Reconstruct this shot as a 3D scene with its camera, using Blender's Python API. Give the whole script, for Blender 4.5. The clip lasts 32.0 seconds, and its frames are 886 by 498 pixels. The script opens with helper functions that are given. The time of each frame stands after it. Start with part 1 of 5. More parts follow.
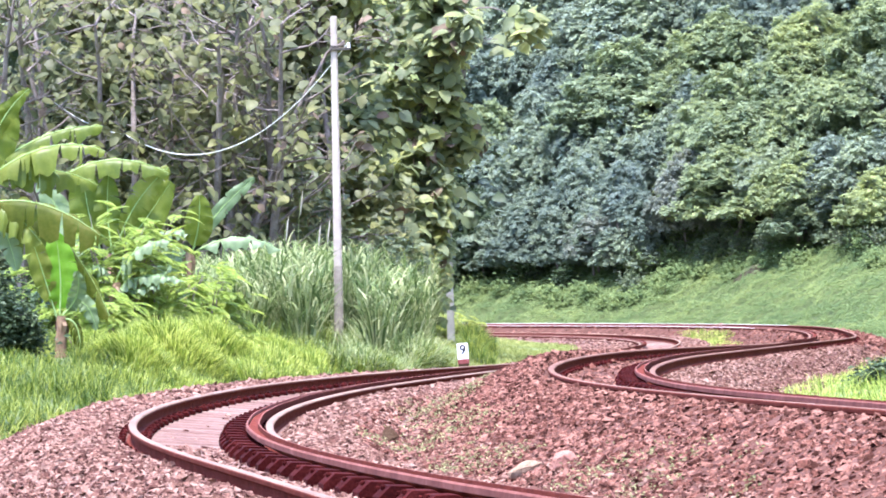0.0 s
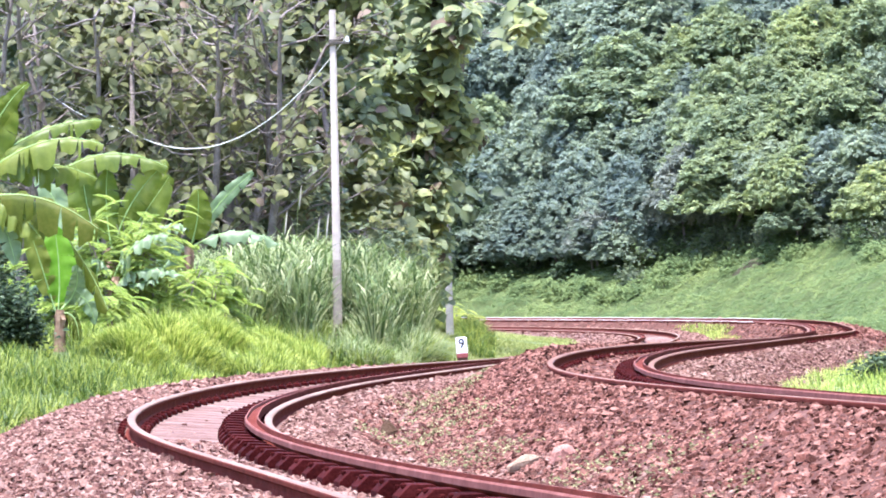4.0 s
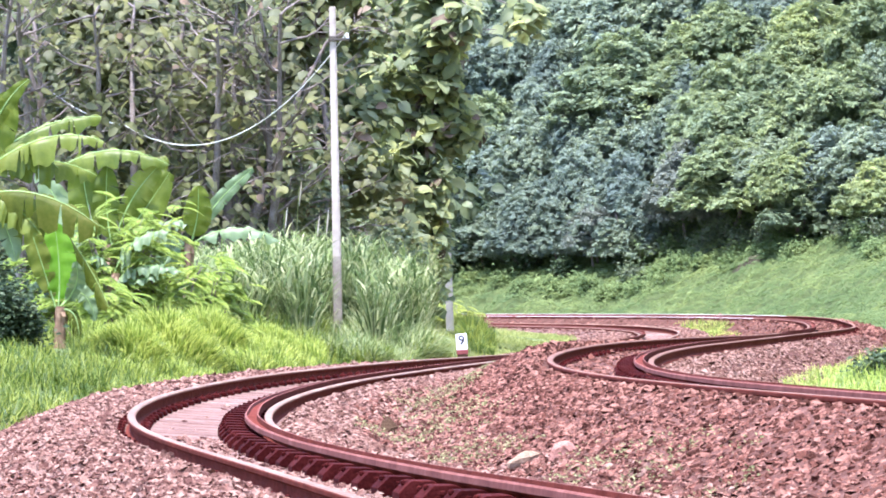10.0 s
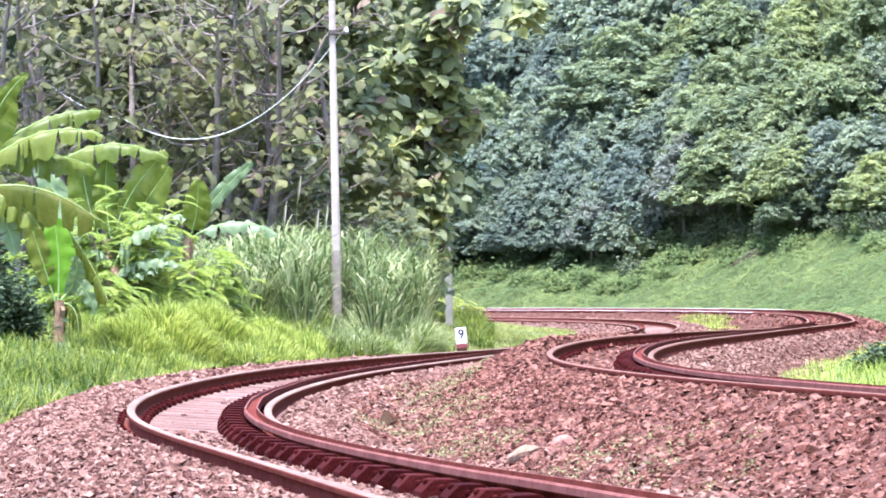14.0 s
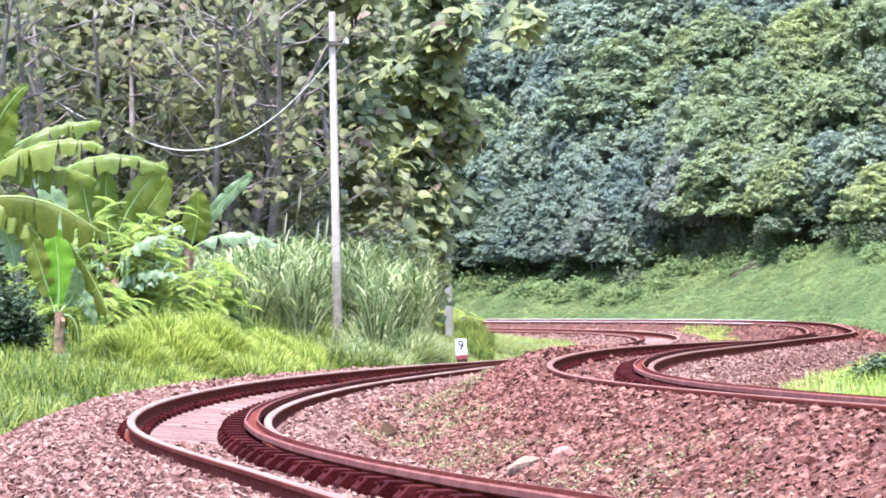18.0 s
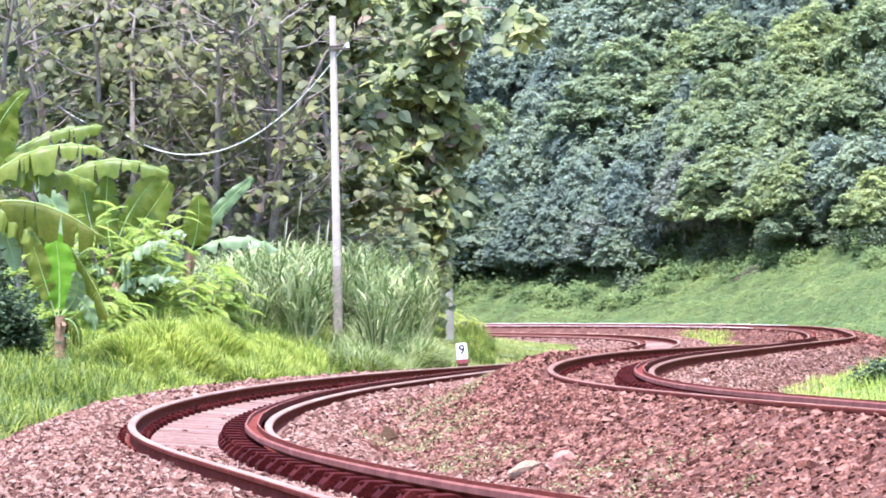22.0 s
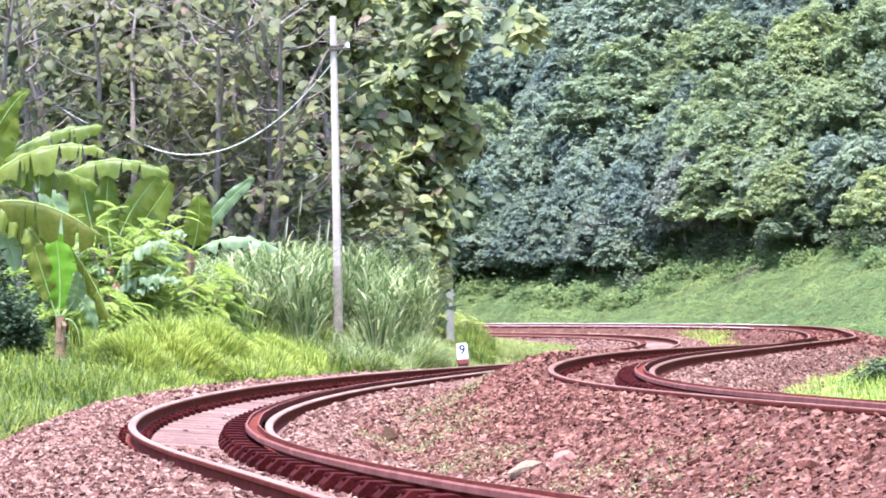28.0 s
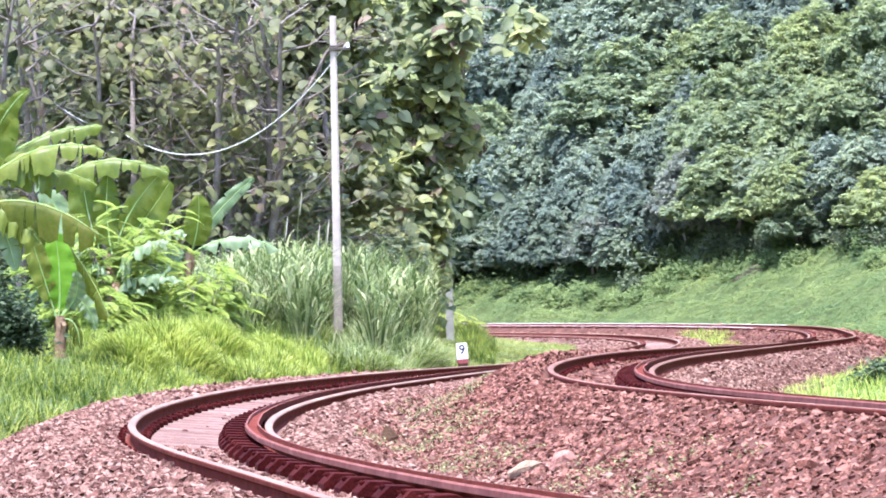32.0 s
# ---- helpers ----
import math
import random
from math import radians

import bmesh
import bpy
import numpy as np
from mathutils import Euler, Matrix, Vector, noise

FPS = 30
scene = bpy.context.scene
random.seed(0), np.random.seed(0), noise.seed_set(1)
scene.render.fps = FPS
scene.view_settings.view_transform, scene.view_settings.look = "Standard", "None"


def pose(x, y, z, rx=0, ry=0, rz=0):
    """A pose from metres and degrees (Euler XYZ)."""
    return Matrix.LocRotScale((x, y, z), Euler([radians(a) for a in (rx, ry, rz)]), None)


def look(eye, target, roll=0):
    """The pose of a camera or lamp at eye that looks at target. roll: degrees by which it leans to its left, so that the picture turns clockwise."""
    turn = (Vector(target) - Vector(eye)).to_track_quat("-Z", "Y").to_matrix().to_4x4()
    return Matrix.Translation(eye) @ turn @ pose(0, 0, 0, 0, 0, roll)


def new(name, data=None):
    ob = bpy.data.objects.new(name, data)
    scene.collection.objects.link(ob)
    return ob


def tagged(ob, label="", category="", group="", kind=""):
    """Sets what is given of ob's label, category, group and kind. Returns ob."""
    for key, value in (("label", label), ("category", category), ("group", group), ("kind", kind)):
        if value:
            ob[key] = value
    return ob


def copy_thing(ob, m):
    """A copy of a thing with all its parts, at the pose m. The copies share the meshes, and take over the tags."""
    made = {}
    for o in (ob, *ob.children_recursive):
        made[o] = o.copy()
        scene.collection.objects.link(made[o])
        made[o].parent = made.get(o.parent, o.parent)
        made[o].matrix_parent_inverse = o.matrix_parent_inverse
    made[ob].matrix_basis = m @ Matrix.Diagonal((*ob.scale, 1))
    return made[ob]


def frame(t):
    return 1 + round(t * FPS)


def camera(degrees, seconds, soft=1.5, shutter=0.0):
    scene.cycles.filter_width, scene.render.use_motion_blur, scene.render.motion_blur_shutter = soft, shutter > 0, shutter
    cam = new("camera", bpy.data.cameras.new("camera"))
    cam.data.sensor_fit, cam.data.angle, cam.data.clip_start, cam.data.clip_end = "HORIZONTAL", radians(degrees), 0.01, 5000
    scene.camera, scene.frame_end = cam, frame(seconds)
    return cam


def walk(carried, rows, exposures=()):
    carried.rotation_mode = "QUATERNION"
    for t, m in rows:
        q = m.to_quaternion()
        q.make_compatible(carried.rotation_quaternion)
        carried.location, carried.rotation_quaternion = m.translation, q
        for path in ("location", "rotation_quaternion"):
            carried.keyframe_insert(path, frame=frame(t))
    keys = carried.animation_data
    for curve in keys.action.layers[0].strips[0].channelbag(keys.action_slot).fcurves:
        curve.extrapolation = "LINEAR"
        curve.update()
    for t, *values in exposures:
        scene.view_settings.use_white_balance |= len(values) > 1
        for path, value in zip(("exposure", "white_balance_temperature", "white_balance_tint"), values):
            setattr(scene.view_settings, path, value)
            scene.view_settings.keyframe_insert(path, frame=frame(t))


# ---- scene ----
LENS = 10.541
cam = camera(LENS, 32.0, soft=1.85)
EYE = (0.0, 0.0, 1.5)
PITCH, ROLL = 0.7081, -0.4138
# seconds, turn to the right and tilt up in degrees, from the first bearing
SWAY = [(0, 0, 0), (0.5, 0.0026, -0.0112), (1, 0.0146, -0.043), (1.5, 0.012, -0.0308), (2, 0.012, -0.0816), (2.5, 0.0154, -0.0825), (3, 0.0146, -0.0592), (3.5, 0.0129, -0.067), (5.5, 0.0189, -0.0782), (6, 0.0042, -0.1186), (6.5, 0.0145, -0.0404), (7, 0.0102, -0.0308), (7.5, 0.0111, -0.0618), (8, 0.0162, -0.1299), (8.5, 0.0198, -0.1023), (9, 0.0232, -0.1504), (9.5, 0.0154, -0.1117), (10, 0.0128, -0.1126), (10.5, 0.018, -0.1066), (11, 0.0189, -0.0945), (11.5, 0.0189, -0.098), (12, 0.0146, -0.1023), (12.5, 0.0094, -0.1229), (13, 0.0085, -0.1307), (13.5, 0.0224, -0.1117), (14, 0.0189, -0.1848), (14.5, 0.0051, -0.1608), (16.5, 0.0171, -0.1281), (17, 0.0145, -0.0782), (17.5, 0.018, -0.0086), (18, 0.0189, -0.0515), (18.5, 0.0189, -0.067), (19, 0.0111, -0.012), (19.5, 0.006, -0.0052), (20, 0.0128, -0.0017), (20.5, 0.0128, 0), (21, 0.0051, 0), (21.5, 0.0103, 0.0009), (22, 0.0111, 0), (22.5, 0.0137, -0.0009), (23, 0.0128, 0.0018), (23.5, 0.0154, 0), (24, 0.0128, 0.0053), (24.5, 0.0128, 0), (25, 0.0137, 0.0009), (25.5, 0.0215, 0), (27.5, 0.0051, 0), (28, 0.006, 0), (28.5, 0.0043, -0.0052), (29, 0.0034, 0), (29.5, 0.012, 0), (30, 0.0128, 0), (30.5, 0.0128, -0.0103), (31, 0.012, -0.0025), (31.5, 0.0051, 0.0078), (32, 0.0086, -0.0008)]


def bearing(turn, tilt):
    a, b = radians(turn), radians(PITCH + tilt)
    return look(EYE, (100 * math.tan(a), 100, EYE[2] + 100 * math.tan(b)), ROLL)


walk(cam, [(t, bearing(a, b)) for t, a, b in SWAY], exposures=[(0.0, 2.5, 5450, 21), (32.0, 2.5, 5450, 21)])

# ---- light ----
SUN_UP, SUN_TURN = radians(74), radians(210)   # height over the horizon, bearing clockwise from +Y
world = bpy.data.worlds.new("sky")
scene.world = world
world.use_nodes = True
wn = world.node_tree
sky = wn.nodes.new("ShaderNodeTexSky")
sky.sky_type = "NISHITA"
sky.sun_disc = False
sky.sun_elevation, sky.sun_rotation = SUN_UP, SUN_TURN
sky.air_density, sky.dust_density, sky.ozone_density = 1.0, 2.2, 1.6
wn.links.new(sky.outputs[0], wn.nodes["Background"].inputs[0])
wn.nodes["Background"].inputs[1].default_value = 0.15
lamp = bpy.data.lights.new("sun", "SUN")
lamp.energy, lamp.angle, lamp.color = 2.6, radians(3.0), (1.0, 0.95, 0.83)
sun = new("sun", lamp)
away = Vector((math.sin(SUN_TURN) * math.cos(SUN_UP), math.cos(SUN_TURN) * math.cos(SUN_UP), math.sin(SUN_UP)))
sun.matrix_world = look(away * 200, (0, 0, 0))


# ---- materials ----
def material(name, colours, scale=8.0, rough=0.85, bump=0.3, metal=0.0, island=0.0, thin=0.0, per_object=0.0, fine=6.0, spec=0.3, span=0.44):
    """Noise at two scales runs through the colours; island and per_object shift piece from piece; thin lets light through."""
    m = bpy.data.materials.new(name)
    m.use_nodes = True
    nt = m.node_tree
    n, l = nt.nodes, nt.links
    bsdf = n["Principled BSDF"]
    geo = n.new("ShaderNodeNewGeometry")
    big = n.new("ShaderNodeTexNoise")
    big.inputs["Scale"].default_value, big.inputs["Detail"].default_value = scale, 5
    l.new(geo.outputs["Position"], big.inputs["Vector"])
    small = n.new("ShaderNodeTexNoise")
    small.inputs["Scale"].default_value, small.inputs["Detail"].default_value = scale * fine, 4
    l.new(geo.outputs["Position"], small.inputs["Vector"])
    mix = n.new("ShaderNodeMix")
    mix.inputs[0].default_value = 0.45
    l.new(big.outputs[0], mix.inputs[2])
    l.new(small.outputs[0], mix.inputs[3])
    value = mix.outputs[0]
    for amount, node, out in ((island, geo, "Random Per Island"), (per_object, None, "Random")):
        if amount:
            node = node or n.new("ShaderNodeObjectInfo")
            shift = n.new("ShaderNodeMath")
            shift.operation = "SUBTRACT"
            l.new(node.outputs[out], shift.inputs[0])
            shift.inputs[1].default_value = 0.5
            add = n.new("ShaderNodeMath")
            add.operation = "MULTIPLY_ADD"
            l.new(shift.outputs[0], add.inputs[0])
            add.inputs[1].default_value = amount
            l.new(value, add.inputs[2])
            value = add.outputs[0]
    ramp = n.new("ShaderNodeValToRGB")
    el = ramp.color_ramp.elements
    while len(el) < len(colours):
        el.new(0.5)
    for i, c in enumerate(colours):
        el[i].position = 0.5 - span / 2 + span * i / max(1, len(colours) - 1)
        el[i].color = (*c, 1)
    l.new(value, ramp.inputs[0])
    l.new(ramp.outputs[0], bsdf.inputs["Base Color"])
    bsdf.inputs["Roughness"].default_value = rough
    bsdf.inputs["Metallic"].default_value = metal
    bsdf.inputs["Specular IOR Level"].default_value = spec
    if bump:
        b = n.new("ShaderNodeBump")
        b.inputs["Strength"].default_value, b.inputs["Distance"].default_value = bump, 0.02
        l.new(small.outputs[0], b.inputs["Height"])
        l.new(b.outputs[0], bsdf.inputs["Normal"])
    if thin:
        tr = n.new("ShaderNodeBsdfTranslucent")
        l.new(ramp.outputs[0], tr.inputs[0])
        ms = n.new("ShaderNodeMixShader")
        ms.inputs[0].default_value = thin
        l.new(bsdf.outputs[0], ms.inputs[1])
        l.new(tr.outputs[0], ms.inputs[2])
        l.new(ms.outputs[0], n["Material Output"].inputs[0])
    return m


M = dict(
    soil=material("soil", [(0.06, 0.078, 0.024), (0.095, 0.12, 0.034), (0.13, 0.155, 0.048)], 0.7, bump=0.5),
    bed=material("ballast_bed", [(0.042, 0.018, 0.012), (0.082, 0.037, 0.026), (0.135, 0.07, 0.053)], 3.0, rough=0.95, bump=1.0, fine=9, spec=0.06),
    dust=material("dusty_bed", [(0.085, 0.046, 0.036), (0.135, 0.08, 0.063), (0.19, 0.124, 0.1)], 3.0, rough=0.95, bump=0.8, fine=9, spec=0.06),
    stone_red=material("red_ballast", [(0.039, 0.0148, 0.0098), (0.122, 0.049, 0.034), (0.235, 0.117, 0.085)], 11.0, rough=0.95, island=0.55, bump=0.6, spec=0.06),
    stone_pink=material("pink_ballast", [(0.075, 0.034, 0.026), (0.165, 0.084, 0.062), (0.27, 0.166, 0.126)], 11.0, rough=0.95, island=0.55, bump=0.6, spec=0.06),
    stone_mixed=material("brownish_ballast", [(0.06, 0.028, 0.019), (0.15, 0.077, 0.055), (0.25, 0.155, 0.118)], 11.0, rough=0.95, island=0.5, bump=0.6, spec=0.06),
    rock=material("rock", [(0.165, 0.108, 0.07), (0.255, 0.172, 0.113), (0.34, 0.245, 0.17)], 9.0, rough=0.95, bump=0.8, spec=0.03),
    rock_brown=material("brown_rock", [(0.034, 0.019, 0.01), (0.056, 0.033, 0.019), (0.085, 0.053, 0.032)], 9.0, rough=0.95, bump=0.8, spec=0.05),
    earth=material("bare_earth", [(0.045, 0.04, 0.022), (0.075, 0.055, 0.034), (0.11, 0.075, 0.05)], 3.0, bump=0.8),
    rock_red=material("red_rock", [(0.2, 0.086, 0.062), (0.29, 0.142, 0.107), (0.38, 0.215, 0.17)], 9.0, rough=0.95, bump=0.8, spec=0.03),
    rust=material("rusty_steel", [(0.055, 0.0115, 0.0075), (0.1, 0.0235, 0.0155), (0.155, 0.043, 0.029)], 5.0, rough=0.95, bump=0.3, spec=0.04),
    head=material("worn_rail_head", [(0.125, 0.064, 0.042), (0.19, 0.113, 0.079), (0.27, 0.183, 0.13)], 0.6, rough=0.65, bump=0.1, spec=0.1),
    dull_head=material("dull_rail_head", [(0.1, 0.046, 0.032), (0.15, 0.078, 0.056), (0.205, 0.12, 0.09)], 0.6, rough=0.75, bump=0.1, spec=0.05),
    # Matt near-white that carries the sun's brightness on the far rail heads.
    bright_head=material("sun_glint_rail_head", [(0.42, 0.39, 0.35), (0.52, 0.49, 0.45), (0.62, 0.6, 0.56)], 0.6, rough=0.75, bump=0.05, spec=0.05),
    check_head=material("rusty_check_rail", [(0.1, 0.036, 0.029), (0.162, 0.063, 0.051), (0.23, 0.102, 0.083)], 3.0, rough=0.95, bump=0.15, spec=0.04),
    sleeper=material("dusty_concrete", [(0.105, 0.057, 0.045), (0.16, 0.095, 0.077), (0.225, 0.152, 0.124)], 4.0, rough=0.95, bump=0.4, per_object=0.35, spec=0.08),
    chair=material("red_iron", [(0.016, 0.0018, 0.0017), (0.032, 0.0042, 0.0036), (0.056, 0.0095, 0.008)], 9.0, rough=0.9, spec=0.04, bump=0.3, per_object=0.2),
    concrete=material("weathered_concrete", [(0.31, 0.255, 0.205), (0.41, 0.345, 0.285), (0.5, 0.435, 0.37)], 1.1, rough=0.9, bump=0.25),
    stained=material("stained_concrete", [(0.17, 0.138, 0.108), (0.245, 0.203, 0.162), (0.33, 0.28, 0.228)], 2.2, rough=0.95, bump=0.4),
    grey_pole=material("grey_concrete", [(0.2, 0.185, 0.165), (0.26, 0.24, 0.217), (0.33, 0.305, 0.28)], 1.1, rough=0.9, bump=0.25),
    iron=material("dark_iron", [(0.05, 0.045, 0.04), (0.09, 0.075, 0.06), (0.13, 0.11, 0.1)], 20.0, rough=0.6, metal=0.6),
    wire=material("aluminium_wire", [(0.5, 0.49, 0.42), (0.6, 0.59, 0.52), (0.68, 0.67, 0.6)], 6.0, rough=0.5, bump=0),
    white=material("white_paint", [(0.68, 0.68, 0.68), (0.8, 0.8, 0.8), (0.84, 0.84, 0.83)], 12.0, rough=0.6, bump=0.1),
    red=material("red_paint", [(0.12, 0.03, 0.025), (0.19, 0.045, 0.04), (0.27, 0.09, 0.08)], 14.0, rough=0.7, bump=0.2),
    black=material("black_paint", [(0.02, 0.02, 0.02), (0.03, 0.03, 0.03), (0.05, 0.05, 0.05)], 14.0, rough=0.6, bump=0),
    bark=material("grey_brown_bark", [(0.09, 0.072, 0.062), (0.17, 0.138, 0.12), (0.28, 0.235, 0.205)], 4.0, bump=0.8),
    teak=material("broad_leaf", [(0.097, 0.11, 0.056), (0.14, 0.15, 0.069), (0.184, 0.188, 0.079), (0.259, 0.255, 0.092)], 0.45, rough=0.5, bump=0.1, island=0.3, thin=0.55, spec=0.25),
    # The same broad leaf in a paler green, for the trees nearest the poles.
    teak_pale=material("paler_broad_leaf", [(0.147, 0.179, 0.1), (0.219, 0.255, 0.122), (0.295, 0.323, 0.135), (0.43, 0.448, 0.15)], 0.45, rough=0.5, bump=0.1, island=0.38, thin=0.58, spec=0.3),
    teak_dry=material("brown_leaf", [(0.07, 0.05, 0.032), (0.12, 0.085, 0.055), (0.2, 0.145, 0.095)], 0.8, rough=0.8, bump=0.1, island=0.5, thin=0.2),
    shrub=material("dark_shrub_leaf", [(0.074, 0.1, 0.06), (0.111, 0.14, 0.072), (0.159, 0.19, 0.085)], 0.6, rough=0.5, bump=0.1, island=0.4, thin=0.35),
    # Blue in the forest leaf colours stands in for distance haze.
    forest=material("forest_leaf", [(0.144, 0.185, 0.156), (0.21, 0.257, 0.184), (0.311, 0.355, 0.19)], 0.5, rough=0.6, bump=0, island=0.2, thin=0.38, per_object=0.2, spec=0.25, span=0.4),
    # Brighter, yellower copy of the forest leaf: sunlight is put into the colour.
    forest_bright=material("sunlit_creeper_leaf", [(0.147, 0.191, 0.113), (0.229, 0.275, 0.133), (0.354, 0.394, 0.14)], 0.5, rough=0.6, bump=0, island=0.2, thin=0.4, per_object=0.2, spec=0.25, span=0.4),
    # Darker copy of the forest leaf: shade of the hollows is put into the colour.
    forest_dark=material("shaded_forest_leaf", [(0.122, 0.162, 0.13), (0.174, 0.217, 0.154), (0.249, 0.29, 0.164)], 0.5, rough=0.6, bump=0, island=0.2, thin=0.34, per_object=0.2, spec=0.25, span=0.4),
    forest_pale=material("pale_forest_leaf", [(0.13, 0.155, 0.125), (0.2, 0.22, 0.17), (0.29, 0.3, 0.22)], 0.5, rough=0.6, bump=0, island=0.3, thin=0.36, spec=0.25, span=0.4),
    # Very dark green that carries shade round and under foliage in its colour.
    deep=material("dark_shade_leaf", [(0.03, 0.048, 0.022), (0.048, 0.072, 0.032), (0.08, 0.108, 0.045)], 0.6, rough=0.5, bump=0.1, island=0.5, thin=0.15, spec=0.12),
    red_leaf=material("reddish_leaf", [(0.25, 0.09, 0.08), (0.36, 0.14, 0.12), (0.42, 0.22, 0.18)], 2.0, rough=0.6, bump=0, island=0.4, thin=0.3),
    fern=material("bright_fine_leaf", [(0.157, 0.23, 0.035), (0.258, 0.34, 0.055), (0.37, 0.43, 0.09)], 0.8, rough=0.5, bump=0, island=0.4, thin=0.4),
    fern_yellow=material("yellow_fine_leaf", [(0.2, 0.24, 0.039), (0.32, 0.36, 0.065), (0.45, 0.47, 0.117)], 0.8, rough=0.5, bump=0, island=0.4, thin=0.45),
    turf=material("sunny_short_grass", [(0.17, 0.2, 0.057), (0.27, 0.295, 0.081), (0.38, 0.385, 0.138)], 0.3, span=0.3, rough=0.7, bump=0, island=0.35, thin=0.45, spec=0.15),
    grass=material("lush_grass", [(0.139, 0.205, 0.029), (0.289, 0.36, 0.052), (0.488, 0.525, 0.124)], 0.4, span=0.3, rough=0.45, bump=0, island=0.5, thin=0.5),
    meadow=material("deep_grass", [(0.052, 0.09, 0.011), (0.123, 0.17, 0.021), (0.244, 0.28, 0.046)], 0.4, span=0.3, rough=0.5, bump=0, island=0.6, thin=0.45),
    moss=material("pale_weed", [(0.11, 0.115, 0.048), (0.185, 0.185, 0.08), (0.3, 0.285, 0.14)], 2.0, rough=0.8, bump=0, island=0.5, thin=0.3, spec=0.08),
    reed=material("grey_green_reed", [(0.079, 0.12, 0.035), (0.184, 0.24, 0.074), (0.389, 0.41, 0.2)], 0.5, rough=0.5, bump=0, island=0.6, thin=0.4, spec=0.2),
    lawn=material("short_grass", [(0.1, 0.148, 0.062), (0.155, 0.21, 0.078), (0.24, 0.288, 0.1)], 0.3, span=0.3, rough=0.8, bump=0, island=0.1, thin=0.4, spec=0.15),
    plume=material("pale_plume", [(0.35, 0.3, 0.22), (0.5, 0.45, 0.36), (0.6, 0.56, 0.48)], 9.0, bump=0, thin=0.3),
    banana=material("banana_leaf", [(0.09, 0.126, 0.01), (0.148, 0.185, 0.018), (0.224, 0.244, 0.041)], 1.6, rough=0.45, bump=0.15, thin=0.4, per_object=0.28, spec=0.35),
    banana_young=material("young_banana_leaf", [(0.13, 0.29, 0.012), (0.19, 0.38, 0.02), (0.26, 0.45, 0.04)], 1.6, rough=0.4, bump=0.12, thin=0.6, spec=0.4),
    banana_dry=material("dry_banana_leaf", [(0.045, 0.06, 0.003), (0.08, 0.098, 0.006), (0.13, 0.125, 0.018)], 2.5, rough=0.6, bump=0.3, thin=0.4, spec=0.2),
    banana_pale=material("shaded_banana_leaf", [(0.1, 0.15, 0.06), (0.15, 0.21, 0.085), (0.22, 0.28, 0.128)], 1.6, rough=0.5, bump=0.15, thin=0.3, per_object=0.2, spec=0.5),
    midrib=material("banana_midrib", [(0.2, 0.31, 0.08), (0.28, 0.4, 0.13), (0.36, 0.46, 0.19)], 3.0, rough=0.5, bump=0.1),
    stem=material("banana_stem", [(0.10, 0.055, 0.03), (0.21, 0.13, 0.08), (0.3, 0.22, 0.12)], 5.0, bump=0.6),
)


# ---- mesh helpers ----
def mesh_data(name, verts, faces, mats, slots=None, smooth=False):
    """A mesh from arrays: verts n x 3, faces m x 3 or m x 4."""
    verts, faces = np.asarray(verts, np.float32), np.asarray(faces, np.int32)
    me = bpy.data.meshes.new(name)
    me.vertices.add(len(verts))
    me.vertices.foreach_set("co", verts.ravel())
    k = faces.shape[1]
    me.loops.add(faces.size)
    me.loops.foreach_set("vertex_index", faces.ravel())
    me.polygons.add(len(faces))
    me.polygons.foreach_set("loop_start", np.arange(0, faces.size, k, dtype=np.int32))
    for m in mats if isinstance(mats, (list, tuple)) else [mats]:
        me.materials.append(m)
    if slots is not None:
        me.polygons.foreach_set("material_index", np.asarray(slots, np.int32))
    me.polygons.foreach_set("use_smooth", np.full(len(faces), smooth))
    me.update(calc_edges=True)
    return me


def child(name, me, parent, label="", m=None):
    """One mesh object under a thing or under a part."""
    ob = new(name, me)
    ob.parent = parent
    if m is not None:
        ob.matrix_local = m
    return tagged(ob, label) if label else ob


def part(name, bm, mat, parent, label=""):
    me = bpy.data.meshes.new(name)
    bm.to_mesh(me)
    bm.free()
    for m in mat if isinstance(mat, (list, tuple)) else [mat]:
        me.materials.append(m)
    return child(name, me, parent, label)


def thing(name, label, category, at=(0, 0, 0), group=""):
    ob = new(name)
    ob.empty_display_size = 0.2
    ob.location = at
    return tagged(ob, label, category, group)


def sheet(nu, nv, off=0):
    """Quads of a grid whose vertices run v fastest."""
    i = np.arange(nu - 1)[:, None] * nv + np.arange(nv - 1)[None]
    return np.stack([i, i + nv, i + nv + 1, i + 1], -1).reshape(-1, 4) + off


def tube(points, radii, sides=7, cap=True):
    """Verts and quads of a round tube through the points."""
    P, r = np.asarray(points, float), np.asarray(radii, float)
    T = np.gradient(P, axis=0)
    T /= np.linalg.norm(T, axis=1)[:, None] + 1e-9
    up = np.where(np.abs(T[:, 2:3]) > 0.9, [[1.0, 0, 0]], [[0, 0, 1.0]])
    U = np.cross(T, up)
    U /= np.linalg.norm(U, axis=1)[:, None] + 1e-9
    V = np.cross(T, U)
    a = np.linspace(0, 2 * np.pi, sides, endpoint=False)
    ring = P[:, None] + r[:, None, None] * (np.cos(a)[None, :, None] * U[:, None] + np.sin(a)[None, :, None] * V[:, None])
    n = len(P)
    i, j = np.arange(n - 1)[:, None] * sides, np.arange(sides)[None]
    q = np.stack([i + j, i + (j + 1) % sides, i + sides + (j + 1) % sides, i + sides + j], -1).reshape(-1, 4)
    return ring.reshape(-1, 3), q


